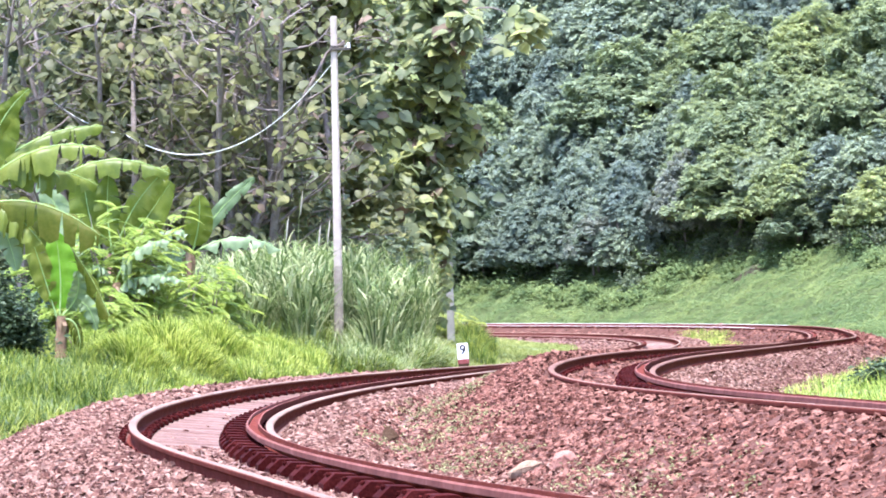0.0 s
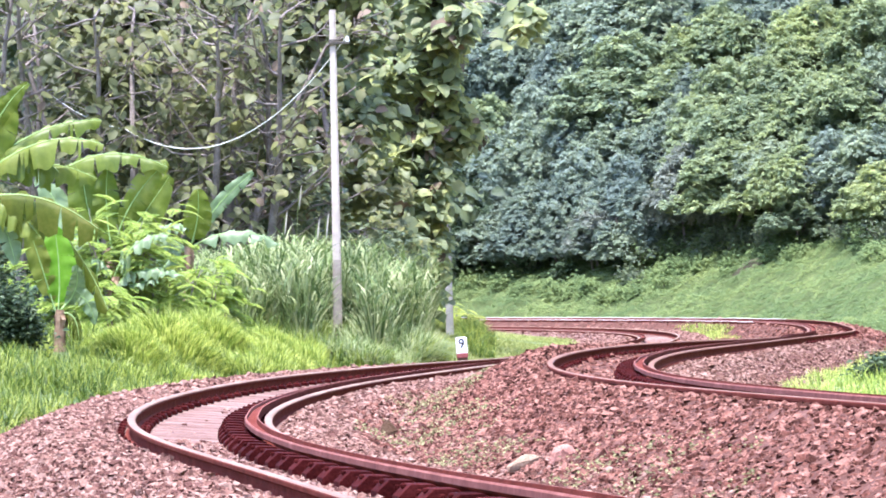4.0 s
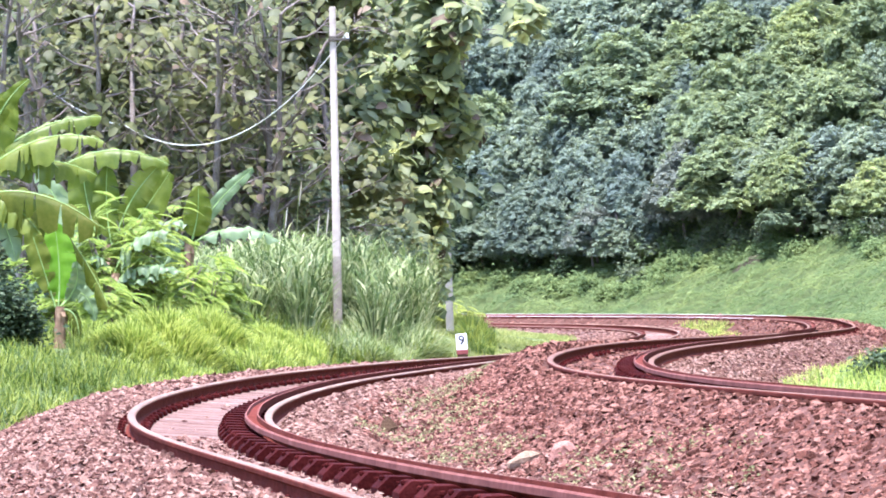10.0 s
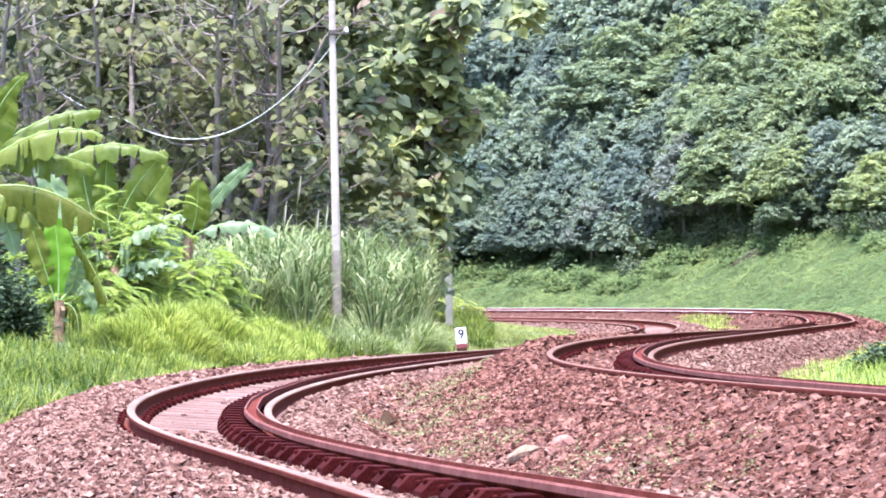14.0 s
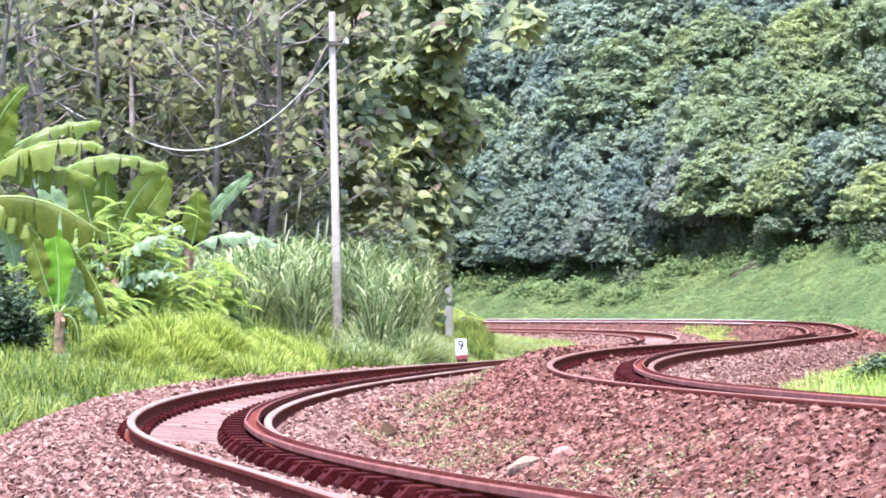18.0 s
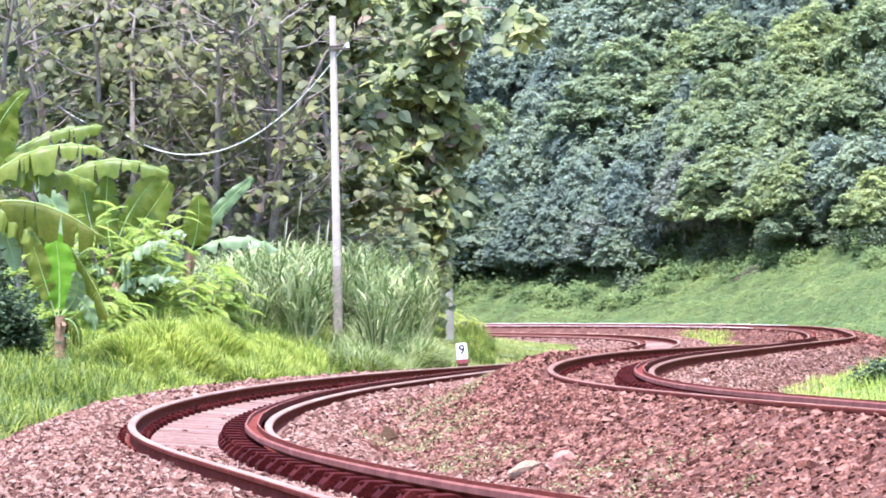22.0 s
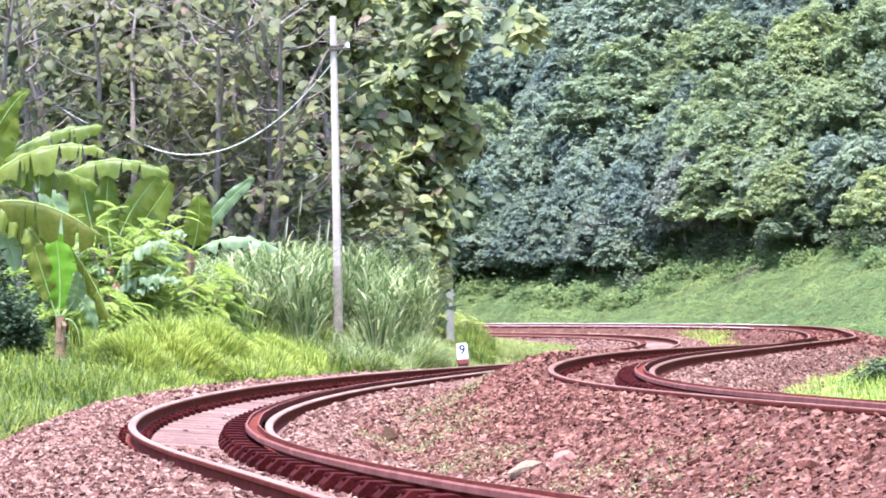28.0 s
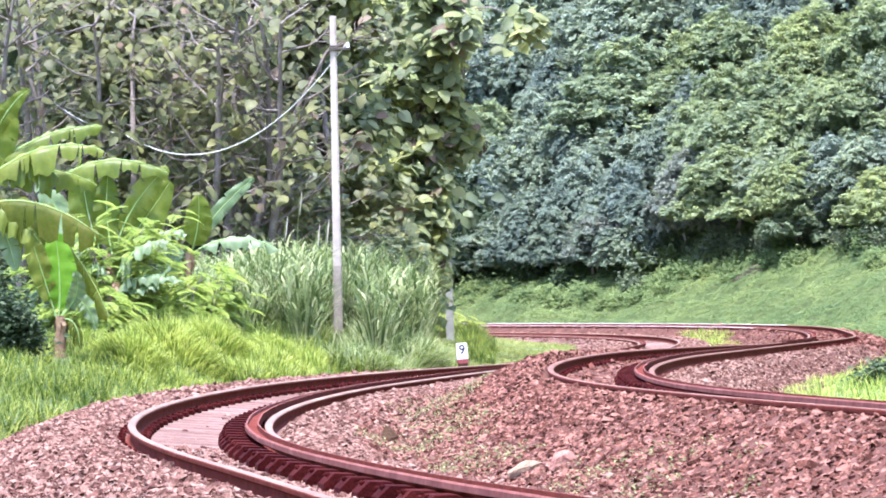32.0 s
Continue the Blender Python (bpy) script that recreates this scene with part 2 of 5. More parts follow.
def joined(pieces):
    """One pair of arrays from many pairs of verts and faces."""
    vs, fs, off = [], [], 0
    for v, f in pieces:
        vs.append(v)
        fs.append(np.asarray(f) + off)
        off += len(v)
    return np.concatenate(vs), np.concatenate(fs)


def unit(v):
    return v / (np.linalg.norm(v, axis=-1, keepdims=True) + 1e-9)


def leaf_arrays(at, axis, normal, length, width, droop=0.25, fold=0.18):
    """Many folded, drooping leaves of eight triangles each."""
    axis, normal = unit(axis), unit(normal)
    side = unit(np.cross(axis, normal))
    normal = np.cross(side, axis)
    L, Wd = np.asarray(length)[:, None], np.asarray(width)[:, None] / 2
    def p(f, s, h):
        return at + axis * L * f + side * Wd * s + normal * (L * h)
    rows = [p(0, 0, 0), p(.34, 0, -.02), p(.72, 0, -.3 * droop), p(1, 0, -droop),
            p(.28, -.95, fold * .5), p(.74, -.84, fold * .35 - .34 * droop), p(.28, .95, fold * .5), p(.74, .84, fold * .35 - .34 * droop)]
    v = np.stack(rows, 1).reshape(-1, 3)
    f = np.array([(0, 1, 4), (0, 6, 1), (1, 2, 5), (1, 5, 4), (1, 6, 7), (1, 7, 2), (2, 3, 5), (2, 7, 3)])
    return v, (np.arange(len(at))[:, None, None] * 8 + f[None]).reshape(-1, 3)


def broad_leaves(at, axis, normal, length, width, droop=0.25, fold=0.16):
    """Many rounded leaves with a midrib, a drooping tip and uneven margins, eighteen triangles each."""
    axis, normal = unit(axis), unit(normal)
    side = unit(np.cross(axis, normal))
    normal = np.cross(side, axis)
    L, Wd = np.asarray(length)[:, None], np.asarray(width)[:, None] / 2
    wob = np.random.uniform(0.82, 1.12, (len(at), 8, 1))
    rows = [at]
    for i, (g, w) in enumerate(((0.14, 0.66), (0.38, 1.0), (0.64, 0.88), (0.86, 0.48))):
        mid = at + axis * L * g - normal * L * droop * g ** 2
        lift = normal * L * fold * w * 0.5
        rows += [mid, mid - side * Wd * w * wob[:, 2 * i] + lift, mid + side * Wd * w * wob[:, 2 * i + 1] + lift]
    rows.append(at + axis * L - normal * L * droop * 1.1)
    v = np.stack(rows, 1).reshape(-1, 3)
    f = [(0, 1, 2), (0, 3, 1)]
    for b in (1, 4, 7):
        f += [(b, b + 3, b + 4), (b, b + 4, b + 1), (b, b + 2, b + 5), (b, b + 5, b + 3)]
    f = np.array(f + [(10, 13, 11), (10, 12, 13)])
    return v, (np.arange(len(at))[:, None, None] * 14 + f[None]).reshape(-1, 3)


def small_leaves(at, axis, normal, length, width):
    """Many two-triangle leaves, folded along the middle."""
    axis, normal = unit(axis), unit(normal)
    side = unit(np.cross(axis, normal))
    normal = np.cross(side, axis)
    L, Wd = np.asarray(length)[:, None], np.asarray(width)[:, None] / 2
    v = np.stack([at, at + axis * L * .5 + side * Wd + normal * Wd * .35, at + axis * L - normal * L * .12, at + axis * L * .5 - side * Wd + normal * Wd * .35], 1).reshape(-1, 3)
    f = np.array([(0, 1, 2), (0, 2, 3)])
    return v, (np.arange(len(at))[:, None, None] * 4 + f[None]).reshape(-1, 3)


def blade_arrays(base, height, lean, width, segs=3, curl=1.0):
    """Many grass blades that arch over towards their lean (an n x 2 vector, in parts of the height)."""
    n = len(base)
    t = np.linspace(0, 1, segs + 1)
    flat = np.concatenate([lean, np.zeros((n, 1))], 1)
    side = unit(np.stack([-lean[:, 1], lean[:, 0], np.zeros(n)], 1) + 1e-6)
    turn = np.random.uniform(-0.9, 0.9, (n, 1))
    side = unit(side + unit(flat) * turn)
    far = np.linalg.norm(lean, axis=1)
    rise = np.clip(1 - 0.35 * far, 0.35, 1)
    v = []
    for i, ti in enumerate(t):
        z = height * rise * (ti - 0.55 * curl * np.clip(far, 0, 1.2) * ti ** 3)
        c = base + flat * (height * ti ** 2)[:, None] + np.stack([z * 0, z * 0, z], 1)
        w = (width * (1 - ti ** 1.6) * 0.5 + 0.0008)[:, None]
        v += [c - side * w, c + side * w]
    v = np.stack(v, 1).reshape(-1, 3)
    f = np.array([(2 * i, 2 * i + 1, 2 * i + 3, 2 * i + 2) for i in range(segs)])
    return v, (np.arange(n)[:, None, None] * 2 * (segs + 1) + f[None]).reshape(-1, 4)


def stone_arrays(at, size):
    """Many angular stones: jittered, turned blocks."""
    n = len(at)
    o = np.array([(-1, -1, -1), (1, -1, -1), (1, 1, -1), (-1, 1, -1), (-1, -1, 1), (1, -1, 1), (1, 1, 1), (-1, 1, 1)], float) * 0.72
    v = o[None] * np.random.uniform(0.62, 1.1, (n, 8, 1)) + np.random.uniform(-0.26, 0.26, (n, 8, 3))
    v *= np.stack([np.random.uniform(.8, 1.25, n), np.random.uniform(.6, 1.0, n), np.random.uniform(.5, .85, n)], 1)[:, None]
    q = unit(np.random.normal(size=(n, 4)))
    w, x, y, z = q.T
    R = np.stack([1 - 2 * (y * y + z * z), 2 * (x * y - z * w), 2 * (x * z + y * w), 2 * (x * y + z * w), 1 - 2 * (x * x + z * z), 2 * (y * z - x * w),
                  2 * (x * z - y * w), 2 * (y * z + x * w), 1 - 2 * (x * x + y * y)], 1).reshape(n, 3, 3)
    v = np.einsum("nij,nkj->nki", R, v) * np.array([1.08, 1.0, 0.85]) * np.asarray(size)[:, None, None] + at[:, None]
    f = np.array([(0, 3, 2, 1), (4, 5, 6, 7), (0, 1, 5, 4), (1, 2, 6, 5), (2, 3, 7, 6), (3, 0, 4, 7)])
    side = np.cross(v[:, f[:, 1]] - v[:, f[:, 0]], v[:, f[:, 2]] - v[:, f[:, 0]])
    up = unit(side)[..., 2] > -0.3   # undersides rest in the bed
    return v.reshape(-1, 3), (np.arange(n)[:, None, None] * 8 + f[None])[up]


# ---- the two tracks: start, bearing, bends and rail heights ----
GAUGE, CANT = 1.137, 0.083


class Line:
    def __init__(self, x, y, psi, step, bends, heights, ahead):
        L = step * (len(bends) - 1)
        s = np.arange(0, L + ahead, 0.25)
        k = np.interp(s, np.arange(len(bends)) * step, bends)
        z = np.interp(s, np.linspace(0, L, len(heights)), heights)
        ps = psi + np.concatenate([[0], np.cumsum((k[1:] + k[:-1]) / 2 * 0.25)])
        mid = (ps[1:] + ps[:-1]) / 2
        X = x + np.concatenate([[0], np.cumsum(np.sin(mid) * 0.25)])
        Y = y + np.concatenate([[0], np.cumsum(np.cos(mid) * 0.25)])
        back = np.arange(-60, 0, 0.25)
        self.s = np.concatenate([back, s])
        self.x = np.concatenate([x + back * np.sin(psi), X])
        self.y = np.concatenate([y + back * np.cos(psi), Y])
        self.z = np.concatenate([back * 0 + z[0], z])
        self.psi = np.concatenate([back * 0 + psi, ps])
        self.k = np.concatenate([back * 0 + 0.002, k])
        wide = np.convolve(np.pad(self.k, 60, mode="edge"), np.hanning(121) / np.hanning(121).sum(), "valid")
        self.tilt = np.tanh(wide / 0.0035) * CANT / GAUGE
        self.z = np.convolve(np.pad(self.z, 40, mode="edge"), np.hanning(81) / np.hanning(81).sum(), "valid")
        self.end = L

    def points(self, offset, lift, lo, hi, step=0.5):
        """Points along the line at an offset to the right and a lift from the rails' plane."""
        s = np.arange(lo, hi, step)
        x, y, z, p, c = (np.interp(s, self.s, a) for a in (self.x, self.y, self.z, self.psi, self.tilt))
        o = np.broadcast_to(np.asarray(offset, float), s.shape)
        return np.stack([x + o * np.cos(p), y - o * np.sin(p), z - c * o + lift], 1)

    def near(self, X, Y):
        """Signed offset to the right, place along the line and rail height, for arrays of places."""
        X, Y = np.asarray(X, float).ravel(), np.asarray(Y, float).ravel()
        d, sn, zn = np.empty(len(X)), np.empty(len(X)), np.empty(len(X))
        st = slice(None, None, 4)
        ax, ay = self.x[st], self.y[st]
        for i in range(0, len(X), 4000):
            b = slice(i, i + 4000)
            j = ((X[b, None] - ax) ** 2 + (Y[b, None] - ay) ** 2).argmin(1) * 4
            dx, dy, p = X[b] - self.x[j], Y[b] - self.y[j], self.psi[j]
            side = dx * np.cos(p) - dy * np.sin(p)
            d[b] = np.where(np.abs(side) > 1e-6, np.sign(side), 1) * np.maximum(np.abs(side), np.where((j < 4) | (j > len(self.x) - 8), np.hypot(dx, dy), 0))
            sn[b] = self.s[j] + dx * np.sin(p) + dy * np.cos(p)
            zn[b] = self.z[j] - self.tilt[j] * np.clip(side, -1.3, 1.3)
        return d, sn, zn


line_a = Line(1.4026, 14.7885, -0.1235, 7.3345,
              (-0.01114, -0.00042, 0.00485, 0.01189, 0.00903, 0.00589, 0.00455, 0.00333, 0.00133, -0.00018, -0.00214, -0.00189, -0.00184, -0.00102, -0.00021, -0.00083, -0.00285, -0.00314, -0.00384, -0.00632, -0.00902, -0.01163, -0.01441, -0.01744),
              (0.585, 0.533, 0.568, 0.541, 0.484, 0.462, 0.469, 0.496, 0.527), 30)
line_b = Line(4.0716, 23.0976, -0.157, 7.8944,
              (0.00255, 0.00502, 0.00721, 0.00785, 0.00616, 0.00511, 0.00446, 0.00302, 0.00067, -0.00192, -0.00354, -0.00347, -0.00228, -0.00114, -0.00096, -0.00208, -0.00442, -0.00778, -0.01185, -0.01638, -0.02114, -0.02598, -0.026, -0.026),
              (0.861, 0.785, 0.811, 0.775, 0.742, 0.758, 0.796, 0.83, 0.861), 30)


def ramp01(v, lo, hi):
    t = np.clip((v - lo) / (hi - lo), 0, 1)
    return t * t * (3 - 2 * t)


def land(X, Y, full=False):
    """Height of the ground, with the ballast beds on it."""
    X, Y = np.asarray(X, float), np.asarray(Y, float)
    shape = X.shape
    da, sa, za = line_a.near(X, Y)
    db, sb, zb = line_b.near(X, Y)
    x, y = X.ravel(), Y.ravel()
    wave = 0.05 * np.sin(x * 0.9 + 1.3) * np.sin(y * 0.31) + 0.03 * np.sin(x * 2.1 + y * 0.7)
    base = 0.20 + wave
    left = 0.62 * ramp01(-da, 2.3, 5.2) + 0.10 * np.clip(-da - 5.2, 0, 8) + 0.28 * np.clip(-da - 13, 0, 70)
    left = left * (1 - 0.6 * ramp01(sa, 93, 106) * (1 - ramp01(-da, 5, 9)))   # the verge is lower past the poles
    inner = (da < 0) & (db < 0)
    right = 0.25 * ramp01(db, 1.5, 3.5) + 0.50 * np.clip(db - 4.5, 0, 8) + 0.85 * np.clip(db - 12.5, 0, 45)
    ground = base + np.where(inner, left, 0) + np.where(db > 0, right, 0)
    packed = 0.08 * ramp01(np.abs(da), 0.62, 0.76)   # stones reach up the rails' outer sides
    bed_a = za - 0.165 + packed - 0.42 * np.clip(np.abs(da) - 1.25, 0, 9)
    heap = 0.10 * np.exp(-((sb - 37) / 11.0) ** 2)
    shoulder = np.where(db < 0, 0.09 + heap, 0.0) * ramp01(-db, 0.6, 0.8)
    bed_b = zb - 0.165 + shoulder - 0.5 * np.clip(np.abs(db) - np.where(db < 0, 0.86, 1.25), 0, 9)
    z = np.maximum(ground, np.maximum(bed_a, bed_b))
    z = z.reshape(shape)
    return (z, da.reshape(shape), db.reshape(shape), sa.reshape(shape), sb.reshape(shape)) if full else z


def cuts(*bands):
    return np.unique(np.concatenate([np.arange(a, b, c) for a, b, c in bands]))


# ---- ground: one sheet to the horizon ----
gx = cuts((-1600, -100, 150), (-100, -24, 5), (-24, -12, 1), (-12, 22, 0.35), (22, 45, 1), (45, 110, 5), (110, 1601, 150))
gy = cuts((-1600, -60, 150), (-60, 10, 4), (10, 120, 0.6), (120, 240, 0.8), (240, 330, 4), (330, 1700, 150))
GX, GY = np.meshgrid(gx, gy, indexing="ij")
GZ, GA, GB, _, _ = land(GX, GY, True)
GZ = GZ - 0.09 * ((np.abs(GA) < 1.7) | (np.abs(GB) < 2.2))   # kept under the stone beds
ground = new("ground", mesh_data("ground", np.stack([GX, GY, GZ], -1).reshape(-1, 3), sheet(len(gx), len(gy)), M["soil"], smooth=True))
tagged(ground, "dark soil under grass that rises to wooded banks", "ground", kind="structure")


def bed_strip(name, line, lo, hi, left, right, lift, mat, label):
    s = np.arange(lo, hi, 0.5)
    d = np.arange(left, right + 0.01, 0.2)
    rows = np.stack([line.points(o, 0, lo, hi, 0.5) for o in d], 1)
    z, da, db, sa, sb = land(rows[..., 0], rows[..., 1], True)
    z = z + lift
    rows[..., 2] = z
    ob = new(name, mesh_data(name, rows.reshape(-1, 3), sheet(len(s), len(d)), mat, smooth=True))
    return tagged(ob, label, "ballast", kind="structure")


bed_strip("ballast_bed", line_a, -40, 215, -2.5, 1.9, 0.012, M["dust"], "pinkish crushed stone bed under the lower track")
bed_strip("ballast_bed", line_b, -40, 228, -2.9, 2.5, 0.024, M["bed"], "rusty red crushed stone bed under the upper track")


# ---- railway tracks ----
def rail_outline():
    """Half outline of a flat-bottomed rail, mirrored: across, height from the head's top."""
    half = [(0.022, 0.0), (0.032, -0.006), (0.035, -0.014), (0.034, -0.034), (0.012, -0.046), (0.009, -0.075), (0.010, -0.108), (0.028, -0.120), (0.057, -0.128), (0.057, -0.140)]
    return half + [(-x, z) for x, z in reversed(half)]


def check_outline():
    """Outline of a check rail: a trough between two lips, on a deep flange."""
    return [(0.055, 0.036), (0.043, 0.036), (0.039, -0.004), (-0.039, -0.004), (-0.043, 0.024), (-0.054, 0.024), (-0.062, 0.014), (-0.062, -0.02), (-0.03, -0.04), (0.055, -0.04)]


def swept_rail(name, line, offset, lo, hi, parent, tops, label, drop=0.0, step=0.5, flare=0.0):
    checked = tops is M["check_head"]
    prof = np.array(check_outline() if checked else rail_outline())
    s = np.arange(lo, hi, step)
    off = np.full(len(s), offset)
    if flare:
        e = np.minimum(s - lo, s[-1] - s)
        off = off + flare * 0.09 * np.clip(1 - e / 2.0, 0, 1)
    if checked:   # check rails run a little unevenly
        off = off + 0.006 * np.sin(s * 1.3) * np.sin(s * 0.37 + 1)
    rows = np.stack([line.points(off + px, pz - drop, lo, hi, step) for px, pz in prof], 1)
    n, k = len(s), len(prof)
    i, j = np.arange(n - 1)[:, None] * k, np.arange(k)[None]
    q = np.stack([i + j, i + k + j, i + k + (j + 1) % k, i + (j + 1) % k], -1).reshape(-1, 4)
    top = np.isin(np.arange(k), (0, 3, 4, 5, 6) if checked else (0, 1, k - 2, k - 1))
    slots = np.tile(top.astype(np.int32), n - 1)
    ob = child(name, mesh_data(name, rows.reshape(-1, 3), q, [M["rust"], tops], slots), parent, label)
    return ob


def chamfered(sx, sy, sz, bevel=0.012, taper=0.0):
    bm = bmesh.new()
    bmesh.ops.create_cube(bm, size=1)
    for v in bm.verts:
        f = 1 - taper if v.co.z > 0 else 1
        v.co = Vector((v.co.x * sx * f, v.co.y * sy, v.co.z * sz))
    bmesh.ops.bevel(bm, geom=bm.edges[:], offset=bevel, segments=1, affect="EDGES")
    return bm


def bm_data(name, bm, mat):
    me = bpy.data.meshes.new(name)
    bm.to_mesh(me)
    bm.free()
    me.materials.append(mat)
    return me


def merge_box(bm, x, y, z, sx, sy, sz, bevel=0.006, taper=0.0):
    other = chamfered(sx, sy, sz, bevel, taper)
    me = bpy.data.meshes.new("tmp")
    other.to_mesh(me)
    other.free()
    me.transform(Matrix.Translation((x, y, z)))
    bm.from_mesh(me)
    bpy.data.meshes.remove(me)


SLEEPER = bm_data("sleeper", chamfered(2.0, 0.23, 0.16, 0.02, 0.02), M["sleeper"])
bm = bmesh.new()
outline = [(-0.23, 0.0), (-0.23, 0.045), (-0.165, 0.114), (-0.04, 0.118), (0.02, 0.08), (0.1, 0.07), (0.1, 0.0)]
ends = [[bm.verts.new((cx, cy, cz)) for cx, cz in outline] for cy in (-0.13, 0.13)]
bm.faces.new(ends[0])
bm.faces.new(ends[1][::-1])
for k in range(len(outline)):
    q = (k + 1) % len(outline)
    bm.faces.new((ends[0][q], ends[0][k], ends[1][k], ends[1][q]))
bmesh.ops.recalc_face_normals(bm, faces=bm.faces[:])
bmesh.ops.bevel(bm, geom=bm.edges[:], offset=0.003, segments=1, affect="EDGES")
for cx, cz in ((-0.12, 0.075), (-0.05, 0.055)):
    merge_box(bm, cx, -0.134, cz, 0.028, 0.024, 0.028, 0.006)
merge_box(bm, -0.19, 0, 0.1, 0.03, 0.035, 0.03, 0.008)
CHAIR = bm_data("check_rail_chair", bm, M["chair"])
bm = bmesh.new()
merge_box(bm, 0, 0, 0.002, 0.25, 0.16, 0.012, 0.003)
for sx in (-1, 1):
    merge_box(bm, sx * 0.1, 0, 0.028, 0.11, 0.16, 0.056, 0.014, 0.3)
    merge_box(bm, sx * 0.1, 0, 0.062, 0.03, 0.03, 0.03, 0.007)
CLIP = bm_data("rail_clip", bm, M["chair"])


def build_track(name, line, lo, hi, label, guard_right, guard_left, first, worn, top):
    track = thing(name, label, "railway track")
    for side in (-1, 1):
        swept_rail("rail", line, side * GAUGE / 2, -40, worn, track, top, "rusty rail with a worn pale head")
        # Beyond worn, the head's bright glint is put into its colour.
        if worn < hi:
            swept_rail("rail", line, side * GAUGE / 2, worn - 0.5, hi + 28, track, M["bright_head"], "rail with a bright glint put into its head colour")
    swept_rail("check_rail", line, GAUGE / 2 - 0.137, guard_right[0], guard_right[1], track, M["check_head"], "rust-red trough-shaped check rail beside the running rail", flare=-1)
    swept_rail("check_rail", line, -GAUGE / 2 + 0.137, guard_left[0], guard_left[1], track, M["check_head"], "rust-red trough-shaped check rail beside the running rail", flare=1)
    for s in np.arange(first, hi, 0.8):
        s = s + random.uniform(-0.02, 0.02)
        x, y, z, p, c = (float(np.interp(s, line.s, a)) for a in (line.x, line.y, line.z, line.psi, line.tilt))
        m = Matrix.Translation((x, y, z - 0.145)) @ Matrix.Rotation(-p, 4, "Z") @ Matrix.Rotation(math.atan(c), 4, "Y")
        sl = child("sleeper", SLEEPER, track, m=m @ Matrix.Translation((0, 0, -0.08)) @ Matrix.Rotation(random.uniform(-0.012, 0.012), 4, "Z"))
        if s < first + 110:
            child("rail_clip", CLIP, sl, m=Matrix.Translation((-GAUGE / 2, 0, 0.078)))
            if guard_right[0] < s < guard_right[1]:
                child("check_rail_chair", CHAIR, sl, m=Matrix.Translation((GAUGE / 2 - 0.20, 0, 0.074)))
            else:
                child("rail_clip", CLIP, sl, m=Matrix.Translation((GAUGE / 2, 0, 0.078)))
    return track


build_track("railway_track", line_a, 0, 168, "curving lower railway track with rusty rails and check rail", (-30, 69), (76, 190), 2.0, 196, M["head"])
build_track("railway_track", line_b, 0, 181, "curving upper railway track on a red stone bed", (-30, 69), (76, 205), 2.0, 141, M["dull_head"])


# ---- ballast stones ----
def strewn(line, lo, hi, left, right, per_m2):
    n = int((hi - lo) * (right - left) * per_m2)
    s, d = np.random.uniform(lo, hi, n), np.random.uniform(left, right, n)
    x, y, p = (np.interp(s, line.s, a) for a in (line.x, line.y, line.psi))
    return np.stack([x + d * np.cos(p), y - d * np.sin(p)], 1)


def ballast(name, patches, keep, mat, label):
    out = []
    for line, lo, hi, left, right, per, size in patches:
        P = strewn(line, lo, hi, left, right, per)
        z, da, db, sa, sb = land(P[:, 0], P[:, 1], True)
        ok = keep(da, db, sa, sb) & (np.abs(P[:, 0]) < 0.0925 * P[:, 1] + 0.3)
        for dd in (da, db):   # none on the rails
            ok &= (np.abs(np.abs(dd) - GAUGE / 2) > 0.09)
        P, z = P[ok], z[ok]
        r = size * np.random.lognormal(0, 0.24, len(P))
        out.append(stone_arrays(np.column_stack([P, z + 0.01 + r * np.random.uniform(0.05, 0.5, len(P))]), r))
    v, f = joined(out)
    ob = new(name, mesh_data(name, v, f, mat))
    return tagged(ob, label, "ballast", kind="stuff")


ballast("ballast_stones", [(line_a, 7, 35, -2.3, 2.6, 420, 0.021), (line_a, 32, 75, -2.6, 2.2, 170, 0.03), (line_a, 75, 170, -2.4, 1.6, 30, 0.042)],
        lambda da, db, sa, sb: (db < -2.0 - 0.5 * np.random.rand(len(da))) & ((np.abs(da) > 0.64) | ((np.random.rand(len(da)) < 0.3) & (sa < 24)) | (np.random.rand(len(da)) < 0.004)), M["stone_pink"], "pinkish grey crushed stones on and beside the lower track")
ballast("ballast_stones", [(line_b, 0, 22, -2.6, -0.66, 540, 0.0245), (line_b, 22, 46, -2.6, -0.66, 400, 0.027), (line_b, 46, 70, -2.6, -0.66, 220, 0.031), (line_b, 75, 180, -2.6, 2.6, 18, 0.042)],
        lambda da, db, sa, sb: da > 1.2, M["stone_red"], "rusty red crushed stones heaped against the upper track")
ballast("ballast_stones", [(line_a, 7, 30, 0.68, 3.0, 330, 0.021), (line_a, 30, 75, 0.68, 2.6, 150, 0.029), (line_b, 0, 75, 0.66, 2.6, 120, 0.03)],
        lambda da, db, sa, sb: (db > 0.6) | (da > 0.66) & (db < -1.7) & (db > -3.4), M["stone_mixed"], "small brownish pink crushed stones between the two tracks")
ballast("ballast_stones", [(line_b, 0, 75, -0.5, 0.5, 30, 0.034)], lambda da, db, sa, sb: da > 1.2, M["stone_red"], "reddish crushed stones between the rails of the upper track")


